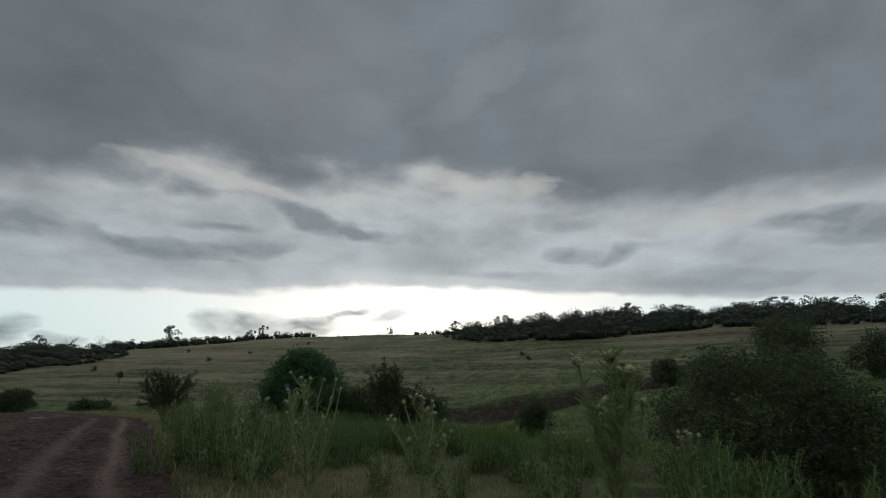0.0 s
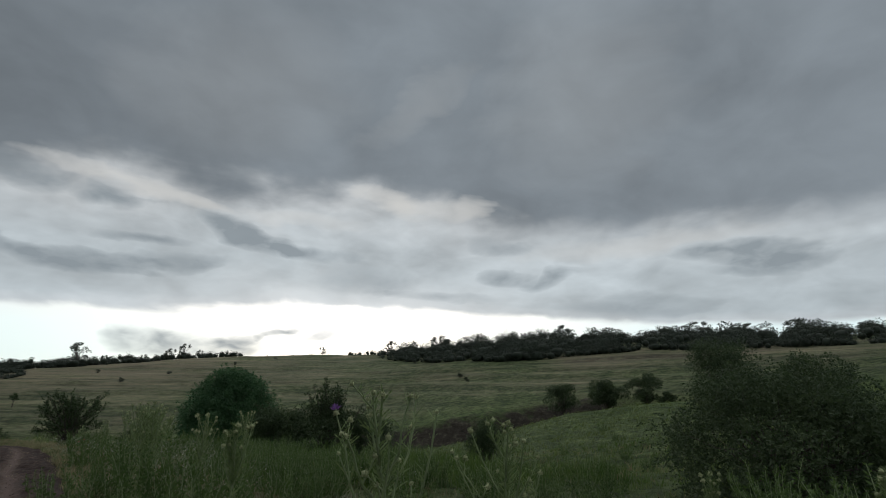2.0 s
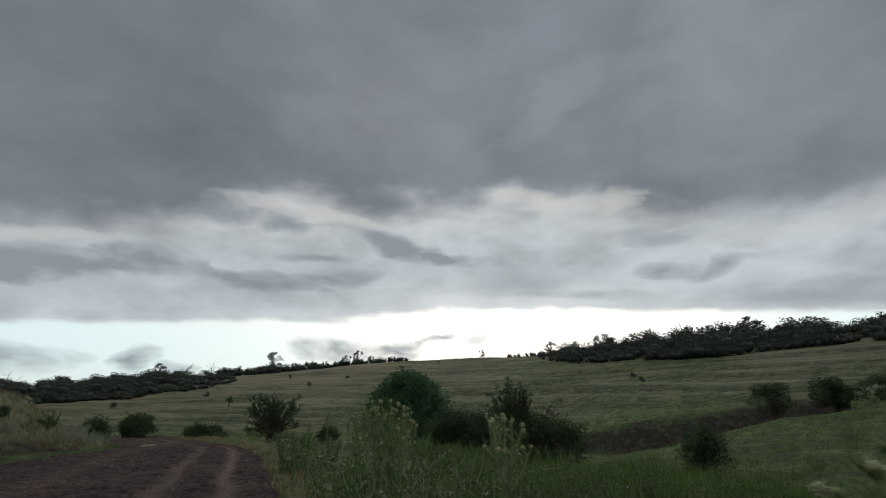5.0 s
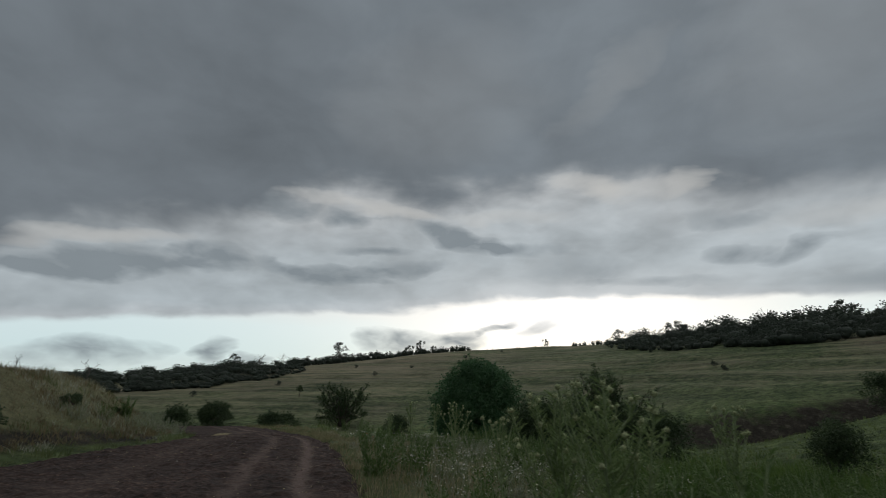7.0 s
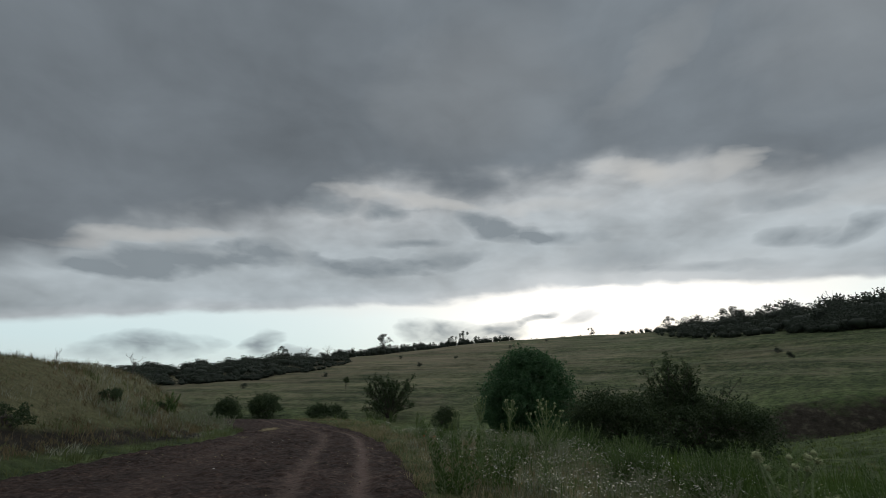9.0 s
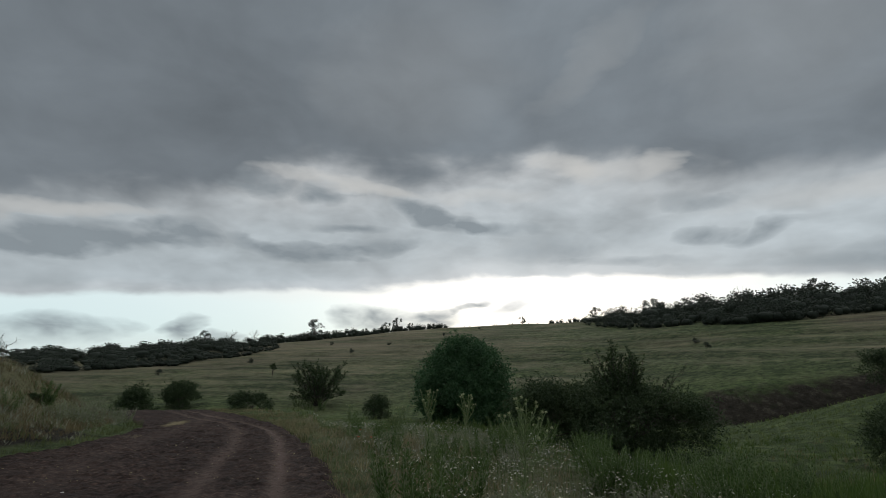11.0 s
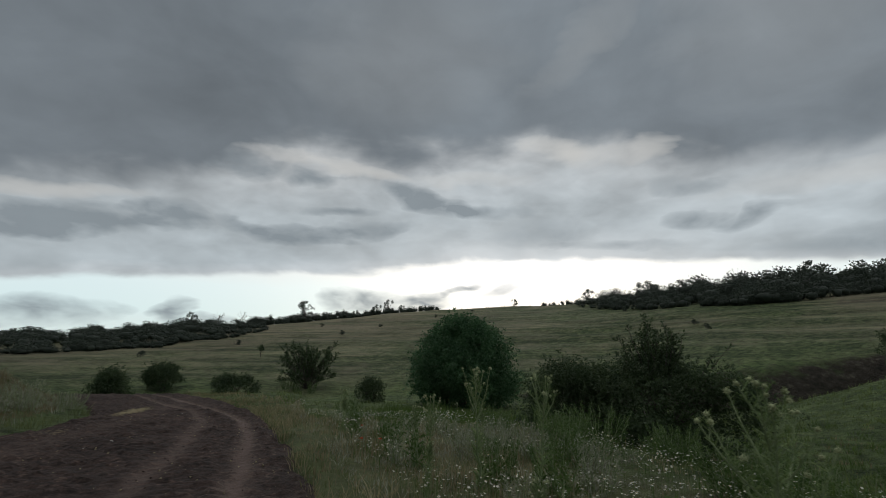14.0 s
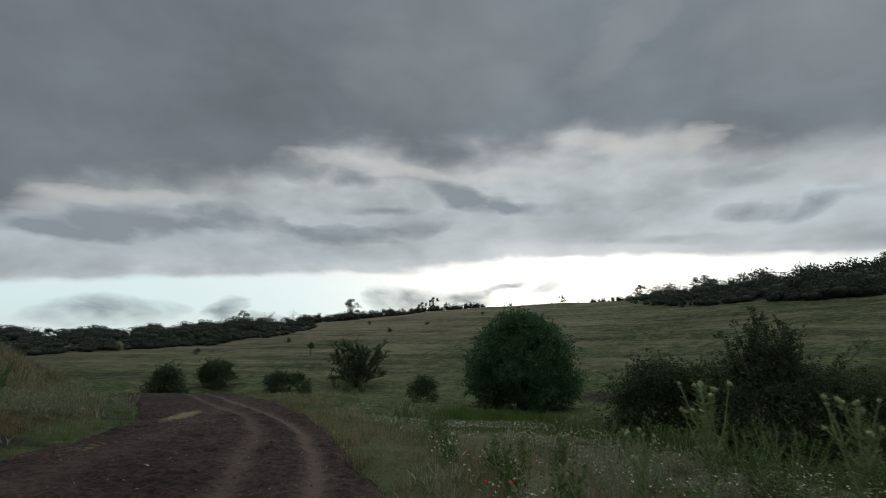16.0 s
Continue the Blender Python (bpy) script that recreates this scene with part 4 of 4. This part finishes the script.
def head_mesh(name, mat, r):
    """Round spiny flower head with a short tuft."""
    bm = bmesh.new()
    bmesh.ops.create_uvsphere(bm, u_segments=8, v_segments=6, radius=r)
    for v in bm.verts:
        v.co.z *= 0.9
    for i in range(26):
        d = Vector(unit(rng.normal(size=3) + [0, 0, 0.25]))
        s = d.orthogonal().normalized() * r * 0.16
        q = d.cross(s)
        a = [bm.verts.new(d * r * 0.85 + s), bm.verts.new(d * r * 0.85 - s * 0.5 + q), bm.verts.new(d * r * 0.85 - s * 0.5 - q), bm.verts.new(d * r * rng.uniform(1.4, 1.8))]
        for t in ((0, 1, 3), (1, 2, 3), (2, 0, 3)):
            bm.faces.new([a[k] for k in t])
    me = bpy.data.meshes.new(name)
    bm.to_mesh(me)
    bm.free()
    me.materials.append(mat)
    return me


def tuft_mesh(name, mat, r):
    d = unit(rng.normal(size=(70, 3)) * [0.55, 0.55, 0.15] + [0, 0, 1])
    v, f = leaf_quads(d * r * 0.5, d, r * rng.uniform(1.0, 1.4, 70), r * 0.16, 0.02)
    ob = link_mesh(name, v, f, mat)
    me = ob.data
    bpy.data.objects.remove(ob)
    return me


HEAD = head_mesh("flower_head", M_HEAD, 0.020)
TUFT = tuft_mesh("tuft", M_PURPLE, 0.034)


def thistle(x, y, h, branches, leafy, spread, label, purple=0, first=0.42):
    e = thing("thistle", x, y, label, "thistle", "thistles on the verge", 0.04, 0)
    lean = rng.normal(size=2) * 0.04 * h
    main = limb((0, 0, -0.05), (lean[0], lean[1], h * 0.93), 0.016, 0.006, 0, 9, 0.008)
    paths, tips = [main], [main[0][-1]]
    for i in range(branches):
        s = first + (0.86 - first) * (i + rng.random()) / branches
        b = np.array([np.interp(s, np.linspace(0, 1, 9), main[0][:, k]) for k in range(3)])
        a = i * 2.4 + rng.normal() * 0.3
        out = spread * h * (1.05 - s) * rng.uniform(0.7, 1.15) + 0.05
        rise = (0.98 - s * 0.93) * h * rng.uniform(0.55, 0.95)
        t = b + [math.cos(a) * out, math.sin(a) * out, max(rise, 0.08)]
        p = limb(b, t, 0.009, 0.004, -0.10, 7, 0.012)
        paths.append(p)
        tips.append(p[0][-1])
        for k in range(rng.integers(0, 3)):
            j = rng.integers(3, 6)
            q = p[0][j] + [rng.normal() * 0.05, rng.normal() * 0.05, rng.uniform(0.07, 0.16)]
            paths.append(limb(p[0][j], q, 0.005, 0.003, 0, 4, 0.01))
            tips.append(q)
    for i, p in enumerate(paths):
        link_mesh("branch" if i else "stem", *tubes([p]), M_STEM, e, smooth=True)
    base, along, size = [], [], []
    for i, (pts, rad) in enumerate(paths):
        L = np.linalg.norm(pts[-1] - pts[0])
        n = int(L * (84 if i else 86) * leafy)
        for k in range(n):
            s = rng.random()
            q = np.array([np.interp(s, np.linspace(0, 1, len(pts)), pts[:, j]) for j in range(3)])
            a = rng.uniform(0, 6.28)
            d = unit(np.array([math.cos(a), math.sin(a), rng.uniform(0.5, 1.5)]))
            base.append(q)
            along.append(d)
            size.append((0.20 - 0.11 * s if i == 0 else 0.11 - 0.05 * s) * rng.uniform(0.6, 1.25))
    base, along, size = np.array(base), np.array(along), np.array(size)
    v, f = spiny_leaves(base, along, size * 0.85, size * 0.125)
    link_mesh("foliage", v, f, M_PALE, e)
    for i, t in enumerate(tips):
        ob = new("flower_head", HEAD)
        ob.parent = e
        ob.location = t
        s = rng.uniform(0.65, 1.15) * (0.68 if purple else 1)
        ob.scale = (s, s, s)
        ob.rotation_euler = (rng.normal() * 0.3, rng.normal() * 0.3, rng.uniform(0, 6))
        if purple and i == 3:
            tf = new("tuft", TUFT)
            tf.parent = ob
            tf.location = (0, 0, 0.012)
            tagged(tf, "purple florets")
    return e


def weed(x, y, h, stems, dense, spread, label, mat, group, leaf=0.085):
    e = thing("tall_weed", x, y, label, "weed", group, 0.04, 0)
    paths, c, d, s = [], [], [], []
    for i in range(stems):
        a, r = rng.uniform(0, 6.28), rng.random() ** 0.6 * spread
        foot = np.array([math.cos(a), math.sin(a), 0]) * r * 0.45
        top = np.array([math.cos(a) * r, math.sin(a) * r, h * rng.uniform(0.7, 1.0)])
        p = limb(foot - [0, 0, 0.05], top, 0.008, 0.003, 0.02, 7, 0.02)
        paths.append(p)
        for k in range(int(dense * h * 62)):
            q = rng.random() ** 0.75
            pt = np.array([np.interp(q, np.linspace(0, 1, 7), p[0][:, j]) for j in range(3)])
            b = rng.uniform(0, 6.28)
            reach = 0.11 * (1 - q) * rng.random()
            c.append(pt + [math.cos(b) * reach, math.sin(b) * reach, 0])
            d.append([math.cos(b), math.sin(b), rng.uniform(0.3, 1.6)])
            s.append(leaf * (1.25 - 0.75 * q) * rng.uniform(0.6, 1.4))
    for p in paths:
        link_mesh("stem", *tubes([p]), M_STEM, e, smooth=True)
    s = np.array(s)
    v, f = leaf_quads(np.array(c), unit(np.array(d)), s, s * 0.30, -0.04)
    link_mesh("foliage", v, f, mat, e)
    return e


def again(model, x, y, k, kz=None):
    o = copy_thing(model, pose(x, y, h1(x, y) - 0.04, 0, 0, rng.uniform(0, 360)))
    o.scale = (k, k, kz or k)
    return o


L_TALL = "tall pale-green spiny thistle with round flower heads"
TH = [
    thistle(-1.05, 4.40, 1.72, 8, 0.75, 0.22, "tall pale thistle with an open purple flower beside the road", 1, 0.45),
    thistle(-5.05, 11.74, 1.72, 13, 1.7, 0.30, "bushy pale thistle crowded with round spiny heads", 0, 0.3),
    thistle(-8.06, 19.8, 1.74, 10, 1.3, 0.40, "silvery thistle branching like a candelabra", 0, 0.4),
    thistle(-10.31, 23.35, 1.76, 7, 1.0, 0.22, L_TALL, 0, 0.6),
    thistle(0.66, 2.15, 1.80, 7, 1.7, 0.16, "leafy young thistle spike at the edge of the road", 0, 0.6),
]
for i, x, y, k in ((2, -0.25, 5.5, 0.92), (4, -2.32, 6.70, 0.84), (3, -3.40, 9.10, 0.9), (1, -4.66, 11.06, 1.04), (3, -5.6, 12.5, 0.85),
                   (3, -3.6, 12.9, 1.0), (3, -9.56, 22.95, 0.98), (3, -10.95, 22.9, 0.76), 
                   (3, -15.1, 29.9, 0.66), (4, -11.6, 24.8, 0.6), (4, 2.3, 5.0, 0.8), (4, 1.7, 6.2, 0.72),
                   (4, -14.4, 28.3, 0.52), (4, -10.9, 22.8, 0.42), (4, -10.4, 23.7, 0.48), (4, -12.3, 26.2, 0.46), (4, -10.9, 27.6, 0.5), (4, -9.4, 20.2, 0.5)):
    again(TH[i], x, y, k)

G_WEED = "weeds on the verge"
WD = [
    weed(-4.5, 10.3, 1.35, 16, 1.2, 0.75, "dense clump of tall green weeds on the verge", M_WEED, G_WEED),
    weed(-9.35, 18.7, 1.15, 18, 1.3, 0.6, "dense dark green weed clump beside the road", M_WEED, G_WEED),
    weed(-12.3, 25.6, 0.85, 5, 1.3, 0.22, "single leafy green weed among dry grass", M_WEED, G_WEED),
    weed(-10.6, 27.2, 0.5, 22, 1.0, 0.42, "low silvery wormwood cushion in the flowering verge", M_GREY, "silvery herbs", 0.06),
]
for i, x, y, k in ((0, -4.0, 9.9, 1.05), (1, -3.5, 11.0, 1.0), (0, -3.1, 8.9, 0.9), (0, -5.1, 9.5, 0.7), (0, -2.6, 10.4, 0.7), (1, 2.6, 5.4, 1.15), (1, 3.3, 7.0, 1.0), (1, 1.4, 7.2, 0.9), (0, 2.9, 4.3, 0.95), (1, 4.0, 8.6, 1.0), (1, 4.3, 7.4, 0.9),
                   (0, -1.0, 8.8, 0.62), (0, 0.2, 8.4, 0.6), (1, -8.9, 19.5, 0.85), (2, -11.5, 24.6, 1.1), (2, -13.7, 27.3, 0.95), (2, -15.0, 30.6, 1.2), (2, -12.9, 26.9, 0.8), (2, -12.6, 26.4, 0.9), (0, -5.3, 10.8, 0.8), (0, -6.0, 13.2, 0.8),
                   (1, -10.2, 24.2, 0.7), (1, -9.3, 23.9, 0.75), (1, -2.9, 13.4, 0.85), (0, -2.0, 12.6, 0.8), (1, -6.6, 24.0, 0.6), (0, 1.0, 11.6, 0.62), (0, 2.6, 13.2, 0.6), (1, 1.9, 14.2, 0.6),
                   (1, 3.4, 17.5, 0.55), (1, 6.4, 19.0, 0.6), (0, 9.6, 22.0, 0.6), (1, 4.6, 25.5, 0.6), (0, 1.6, 29.0, 0.65), (1, 10.4, 29.5, 0.6), (0, 14.0, 33.0, 0.7), (1, 8.0, 33.5, 0.6), (1, 17.0, 27.5, 0.6), (0, 12.6, 40.0, 0.7), (1, 18.4, 44.0, 0.7), (1, -1.0, 20.6, 0.5), (0, 21.0, 52.0, 0.8), (1, 2.0, 38.5, 0.6),
                   (3, -11.4, 28.0, 1.0), (3, -9.6, 26.4, 1.1), (3, -12.2, 29.4, 0.9), (3, -8.8, 25.6, 1.0), (3, -10.0, 28.6, 1.1), (3, -13.4, 30.6, 0.9), (3, -11.0, 26.2, 0.9), (3, -5.6, 16.4, 0.9), (3, -6.4, 17.6, 1.0),
                   (3, -25.4, 27.6, 1.5), (3, -26.2, 29.2, 1.7), (3, -27.0, 30.8, 1.6), (3, -29.0, 33.6, 1.5), (3, -30.4, 35.6, 1.6), (3, -28.6, 32.0, 1.7), (1, -27.4, 28.6, 0.9), (0, -24.4, 25.0, 0.6), (3, -23.6, 23.2, 1.3), (1, -31.4, 36.2, 0.7),
                   (0, -52.0, 93.0, 1.6), (0, -47.6, 92.6, 1.6), (0, -49.6, 92.0, 1.5), (0, -22.0, 46.0, 0.8), (0, -20.6, 44.0, 0.7), (1, -18.4, 42.4, 0.7)):
    again(WD[i], x, y, k)

# wormwood cushions among the daisies
soft = np.random.default_rng(31)
for _ in range(30):
    x, y = xy(soft.uniform(20, 38), soft.uniform(2.6, 7.0))
    k = soft.uniform(0.6, 1.1)
    again(WD[3], float(x), float(y), k * 1.1, k * 0.9)

# lower growth fills the wetter ground behind the flowering strip
soft = np.random.default_rng(29)
for _ in range(74):
    u = soft.uniform(8, 34)
    x, y = xy(u, soft.uniform(5.6, 12.0) if u > 18 else soft.uniform(4.2, 9.0))
    if math.hypot(x - 6.75, y - 11.4) > 3:
        k = soft.uniform(0.55, 0.85)
        again(WD[soft.integers(0, 2)], float(x), float(y), k * 1.25, k)


def poppy(x, y):
    e = thing("poppy", x, y, "small red poppy in bloom among dry grass", "flower", "poppies", 0.02, 0)
    p = limb((0, 0, 0), (0.03, 0, 0.42), 0.003, 0.002, 0, 5, 0.02)
    v, f = tubes([p])
    link_mesh("stem", v, f, M_STEM, e)
    a = np.arange(5) * 1.257
    d = unit(np.stack([np.cos(a), np.sin(a), 0.5 + 0 * a], 1))
    v, f = leaf_quads(np.repeat(p[0][-1][None], 5, 0), d, 0.036, 0.04, 0.1)
    link_mesh("bloom", v, f, M_RED, e)


for q in ((-12.2, 24.6), (-12.45, 24.4), (-13.1, 26.1)):
    poppy(*q)


# ---------------------------------------------------------------- grass, flowers and clods, too many to count
def blades(name, u, v, h, w, mat, label, lean=0.35, at_xy=False):
    x, y = (u, v) if at_xy else xy(u, v)
    # blades stand in tufts and lean out of them
    n = len(x)
    tuft = rng.integers(0, max(n // 6, 1), n)
    a, r = rng.uniform(0, 6.28, n), rng.random(n) * (0.05 + 0.22 * h)
    loose = rng.random(n) < 0.3
    x, y = np.where(loose, x, x[tuft] + np.cos(a) * r), np.where(loose, y, y[tuft] + np.sin(a) * r)
    z = height(x, y)
    tall = rng.uniform(0.55, 1.2, n)[tuft]
    h, w = h * tall * rng.uniform(0.55, 1.2, n) * np.clip(0.75 + 0.9 * fbm(x / 1.2, y / 1.2, 71), 0.3, 1.5), w * rng.uniform(0.7, 1.3, n)
    b = np.where(loose, rng.uniform(0, 6.28, n), a + rng.normal(size=n) * 0.5)
    a = rng.uniform(0, 6.28, n)
    sx, sy = np.cos(a) * w / 2, np.sin(a) * w / 2
    k = np.abs(rng.normal(size=n)) * lean * h
    bx, by = np.cos(b) * k, np.sin(b) * k
    p = np.stack([x, y, z - 0.03], 1)
    o = np.zeros(n)
    s = np.stack([sx, sy, o], 1)
    m = p + np.stack([bx * 0.35, by * 0.35, h * 0.55], 1)
    t = p + np.stack([bx, by, h], 1)
    vv = np.stack([p - s, p + s, m + s * 0.8, m - s * 0.8, t + s * 0.12, t - s * 0.12], 1).reshape(-1, 3)
    i = np.arange(n)[:, None] * 6
    f = np.concatenate([i + [0, 1, 2, 3], i + [3, 2, 4, 5]])
    return tagged(link_mesh(name, vv, f, mat), label, "grass", kind="stuff")


def strip(n, u0, u1, v0, v1, patchy=0.0, seed=1, scale=2.0):
    """Random places in a stretch of the verge, thinned into patches."""
    u, v = rng.uniform(u0, u1, n), rng.uniform(v0, v1, n)
    if patchy:
        keep = fbm(u / scale, v / scale, seed) + rng.normal(size=n) * 0.15 > patchy - 0.5
        u, v = u[keep], v[keep]
    return u, v


def edge_strip(n, u0, u1, a, b, side=R_ROAD_R):
    u = rng.uniform(u0, u1, n)
    return u, np.interp(u, R_ROAD_U, side) + a + (b - a) * rng.random(n) ** 1.3


u_, v_ = edge_strip(14000, 2, 58, -0.15, 2.2)
blades("verge_grass", u_, v_, 0.20, 0.012, M_GRASS, "short yellowish green grass along the road edge", 0.6)
u_, v_ = edge_strip(15000, 4, 58, -0.15, 3.6)
blades("verge_straw", u_, v_, 0.26, 0.014, M_DRY, "dry straw-coloured grass along the road edge", 0.55)
blades("mixed_grass", *strip(24000, 2, 52, 2.6, 9.5, 0.5, 4, 1.2), 0.22, 0.011, M_GRASS, "mixed green grass of the verge", 0.5)
blades("mixed_straw", *strip(19000, 6, 52, 2.2, 8.0, 0.42, 5, 1.6), 0.24, 0.011, M_DRY, "pale dry grass of the verge", 0.6)
blades("silver_herbs", *strip(30000, 12, 48, 1.7, 6.4, 0.48, 6, 0.9), 0.17, 0.016, M_GREY, "silvery low herbs of the verge", 0.8)
blades("tall_green_grass", *strip(20000, 42, 62, 8.5, 19, 0.42, 7, 1.5), 0.85, 0.024, M_LUSH, "tall lush green grass in the hollow", 0.22)
blades("tall_green_patch", *strip(20000, 11, 25, 6.5, 15, 0.5, 8, 1.6), 0.66, 0.018, M_LUSH, "patches of tall lush green grass", 0.28)
blades("meadow_grass", *strip(30000, -4, 34, 9, 34, 0.32, 9, 1.6), 0.30, 0.020, M_MEADOW, "uneven green meadow grass", 0.7)
blades("meadow_green", *strip(24000, 4, 52, 12, 36, 0.5, 10, 1.8), 0.42, 0.024, M_LUSH, "taller green tufts in the meadow", 0.5)
blades("meadow_straw", *strip(12000, -4, 40, 8, 34, 0.5, 12, 1.5), 0.32, 0.022, M_DRY, "dry patches in the meadow", 0.5)
n_ = 22000
a_, d_ = rng.uniform(-48, 62, n_), 30 + 48 * rng.random(n_) ** 0.8
x_, y_ = polar(a_, d_)
k_ = (RV[0] * x_ + RV[1] * y_ > np.interp(RU[0] * x_ + RU[1] * y_, R_ROAD_U, R_ROAD_R) + 2) & (fbm(x_ / 3, y_ / 3, 51) > -0.25)
blades("valley_grass", x_[k_], y_[k_], 0.42, 0.05, M_MEADOW, "rough grass of the valley floor", 0.5, True)

n_ = 15000
x_, y_ = polar(rng.uniform(7, 34, n_), rng.uniform(46, 76, n_))
k_ = fbm(x_ / 3.5, y_ / 2.0, 81) > 0.0
blades("pale_mound_grass", x_[k_], y_[k_], 0.24, 0.03, M_MEADOW, "pale green grass over the meadow mound", 0.4, True)


def bank_strip(n, a, b, patchy, seed, scale):
    u, v = edge_strip(n, 14, 60, a, b, R_ROAD_L)
    k = fbm(u / scale, v / scale, seed) + rng.normal(size=n) * 0.12 > patchy
    return u[k], v[k]


blades("bank_straw", *bank_strip(40000, -1.2, -13, -0.15, 61, 1.3), 0.34, 0.018, M_BROWN, "long brownish dry grass covering the bank", 0.7)
blades("bank_green", *bank_strip(26000, -0.1, -11, 0.05, 62, 1.1), 0.30, 0.018, M_GRASS, "green grass on the lower bank", 0.6)
blades("bank_silver", *bank_strip(16000, -0.8, -7, 0.1, 63, 0.9), 0.34, 0.020, M_GREY, "silvery herbs at the foot of the bank", 0.7)


def daisies(n):
    u, v = strip(n, 12, 44, 2.0, 7.6, 0.45, 15, 1.6)
    x, y = xy(u, v)
    z = height(x, y) + rng.uniform(0.26, 0.46, len(x))
    c = np.stack([x, y, z], 1)
    up = unit(rng.normal(size=c.shape) * 0.35 + [0, 0, 1])
    s = unit(np.cross(up, rng.normal(size=c.shape)))
    q = np.cross(up, s)
    r = rng.uniform(0.012, 0.024, len(x))[:, None]
    vs, fs = [], []
    for k in range(3):
        a = k * 1.047
        d, e = (s * math.cos(a) + q * math.sin(a)) * r, (q * math.cos(a) - s * math.sin(a)) * r * 0.42
        lift = up * 0.0008 * k
        vs.append(np.stack([c - d + lift, c + e + lift, c + d + lift, c - e + lift], 1).reshape(-1, 3))
    v_all = np.concatenate(vs)
    tagged(link_mesh("daisies", v_all, np.arange(len(v_all)).reshape(-1, 4), M_PETAL), "white daisies scattered through the verge", "flowers", kind="stuff")
    e, d = s * r * 0.32, q * r * 0.32
    k = c + up * 0.004
    v_all = np.stack([k - d, k + e, k + d, k - e], 1).reshape(-1, 3)
    tagged(link_mesh("daisy_hearts", v_all, np.arange(len(v_all)).reshape(-1, 4), M_YOLK), "yellow hearts of the daisies", "flowers", kind="stuff")
    g = c - [0, 0, 0.25]
    w = s * 0.002
    v_all = np.stack([g - w, g + w, c + w, c - w], 1).reshape(-1, 3)
    tagged(link_mesh("daisy_stalks", v_all, np.arange(len(v_all)).reshape(-1, 4), M_WEED), "thin green stalks of the daisies", "flowers", kind="stuff")


daisies(11000)


def clods(name, n, u0, u1, size, mat, label):
    u = rng.uniform(u0, u1, n)
    lo, hi = np.interp(u, R_ROAD_U, R_ROAD_L), np.interp(u, R_ROAD_U, R_ROAD_R)
    v = lo + (hi - lo) * rng.random(n)
    x, y = xy(u, v)
    z = height(x, y, True) + 0.03
    s = size * rng.uniform(0.35, 1.0, n) ** 1.5
    o = np.array([[1, 0, 0], [0, 1, 0], [-1, 0, 0], [0, -1, 0], [0, 0, 0.75], [0, 0, -0.6]], float)
    v8 = o[None] * s[:, None, None] * rng.uniform(0.6, 1.3, (n, 6, 1)) + rng.normal(size=(n, 6, 3)) * s[:, None, None] * 0.2
    a = rng.uniform(0, 6.28, n)
    ca, sa = np.cos(a)[:, None], np.sin(a)[:, None]
    px, py = v8[..., 0] * ca - v8[..., 1] * sa, v8[..., 0] * sa + v8[..., 1] * ca
    vv = np.stack([px + x[:, None], py + y[:, None], v8[..., 2] + z[:, None]], -1).reshape(-1, 3)
    t = np.array([[0, 1, 4], [1, 2, 4], [2, 3, 4], [3, 0, 4], [1, 0, 5], [2, 1, 5], [3, 2, 5], [0, 3, 5]])
    f = (np.arange(n)[:, None, None] * 6 + t[None]).reshape(-1, 3)
    return tagged(link_mesh(name, vv, f, mat), label, "soil", kind="stuff")


clods("earth_clods", 5000, 5, 56, 0.017, M_ROAD, "dark crumbled earth clods on the road")
clods("dry_crumbs", 1800, 5, 50, 0.022, M_DRY, "pale dry plant crumbs on the road")


def stone(x, y, s):
    bm = bmesh.new()
    bmesh.ops.create_icosphere(bm, subdivisions=2, radius=s)
    for v in bm.verts:
        v.co *= 1 + 0.35 * noise.noise(v.co * 1.2 / s + Vector((x, y, 0)))
        v.co.z *= 0.55
    me = bpy.data.meshes.new("stone")
    bm.to_mesh(me)
    bm.free()
    me.materials.append(M_STONE)
    ob = new("stone", me)
    ob.location = (x, y, h1(x, y) + 0.03)
    tagged(ob, "small pale stone lying on the earth road", "stone", "stones on the road")


for q in ((-18.3, 25.5, 0.045), (-17.9, 24.5, 0.035), (-23.0, 33.4, 0.045), (-20.2, 30.2, 0.035), (-15.0, 19.0, 0.03)):
    stone(*q)
dead_tree(-27.8, 23.4, 0.75, 9, "dry forked shrub on the top of the bank")
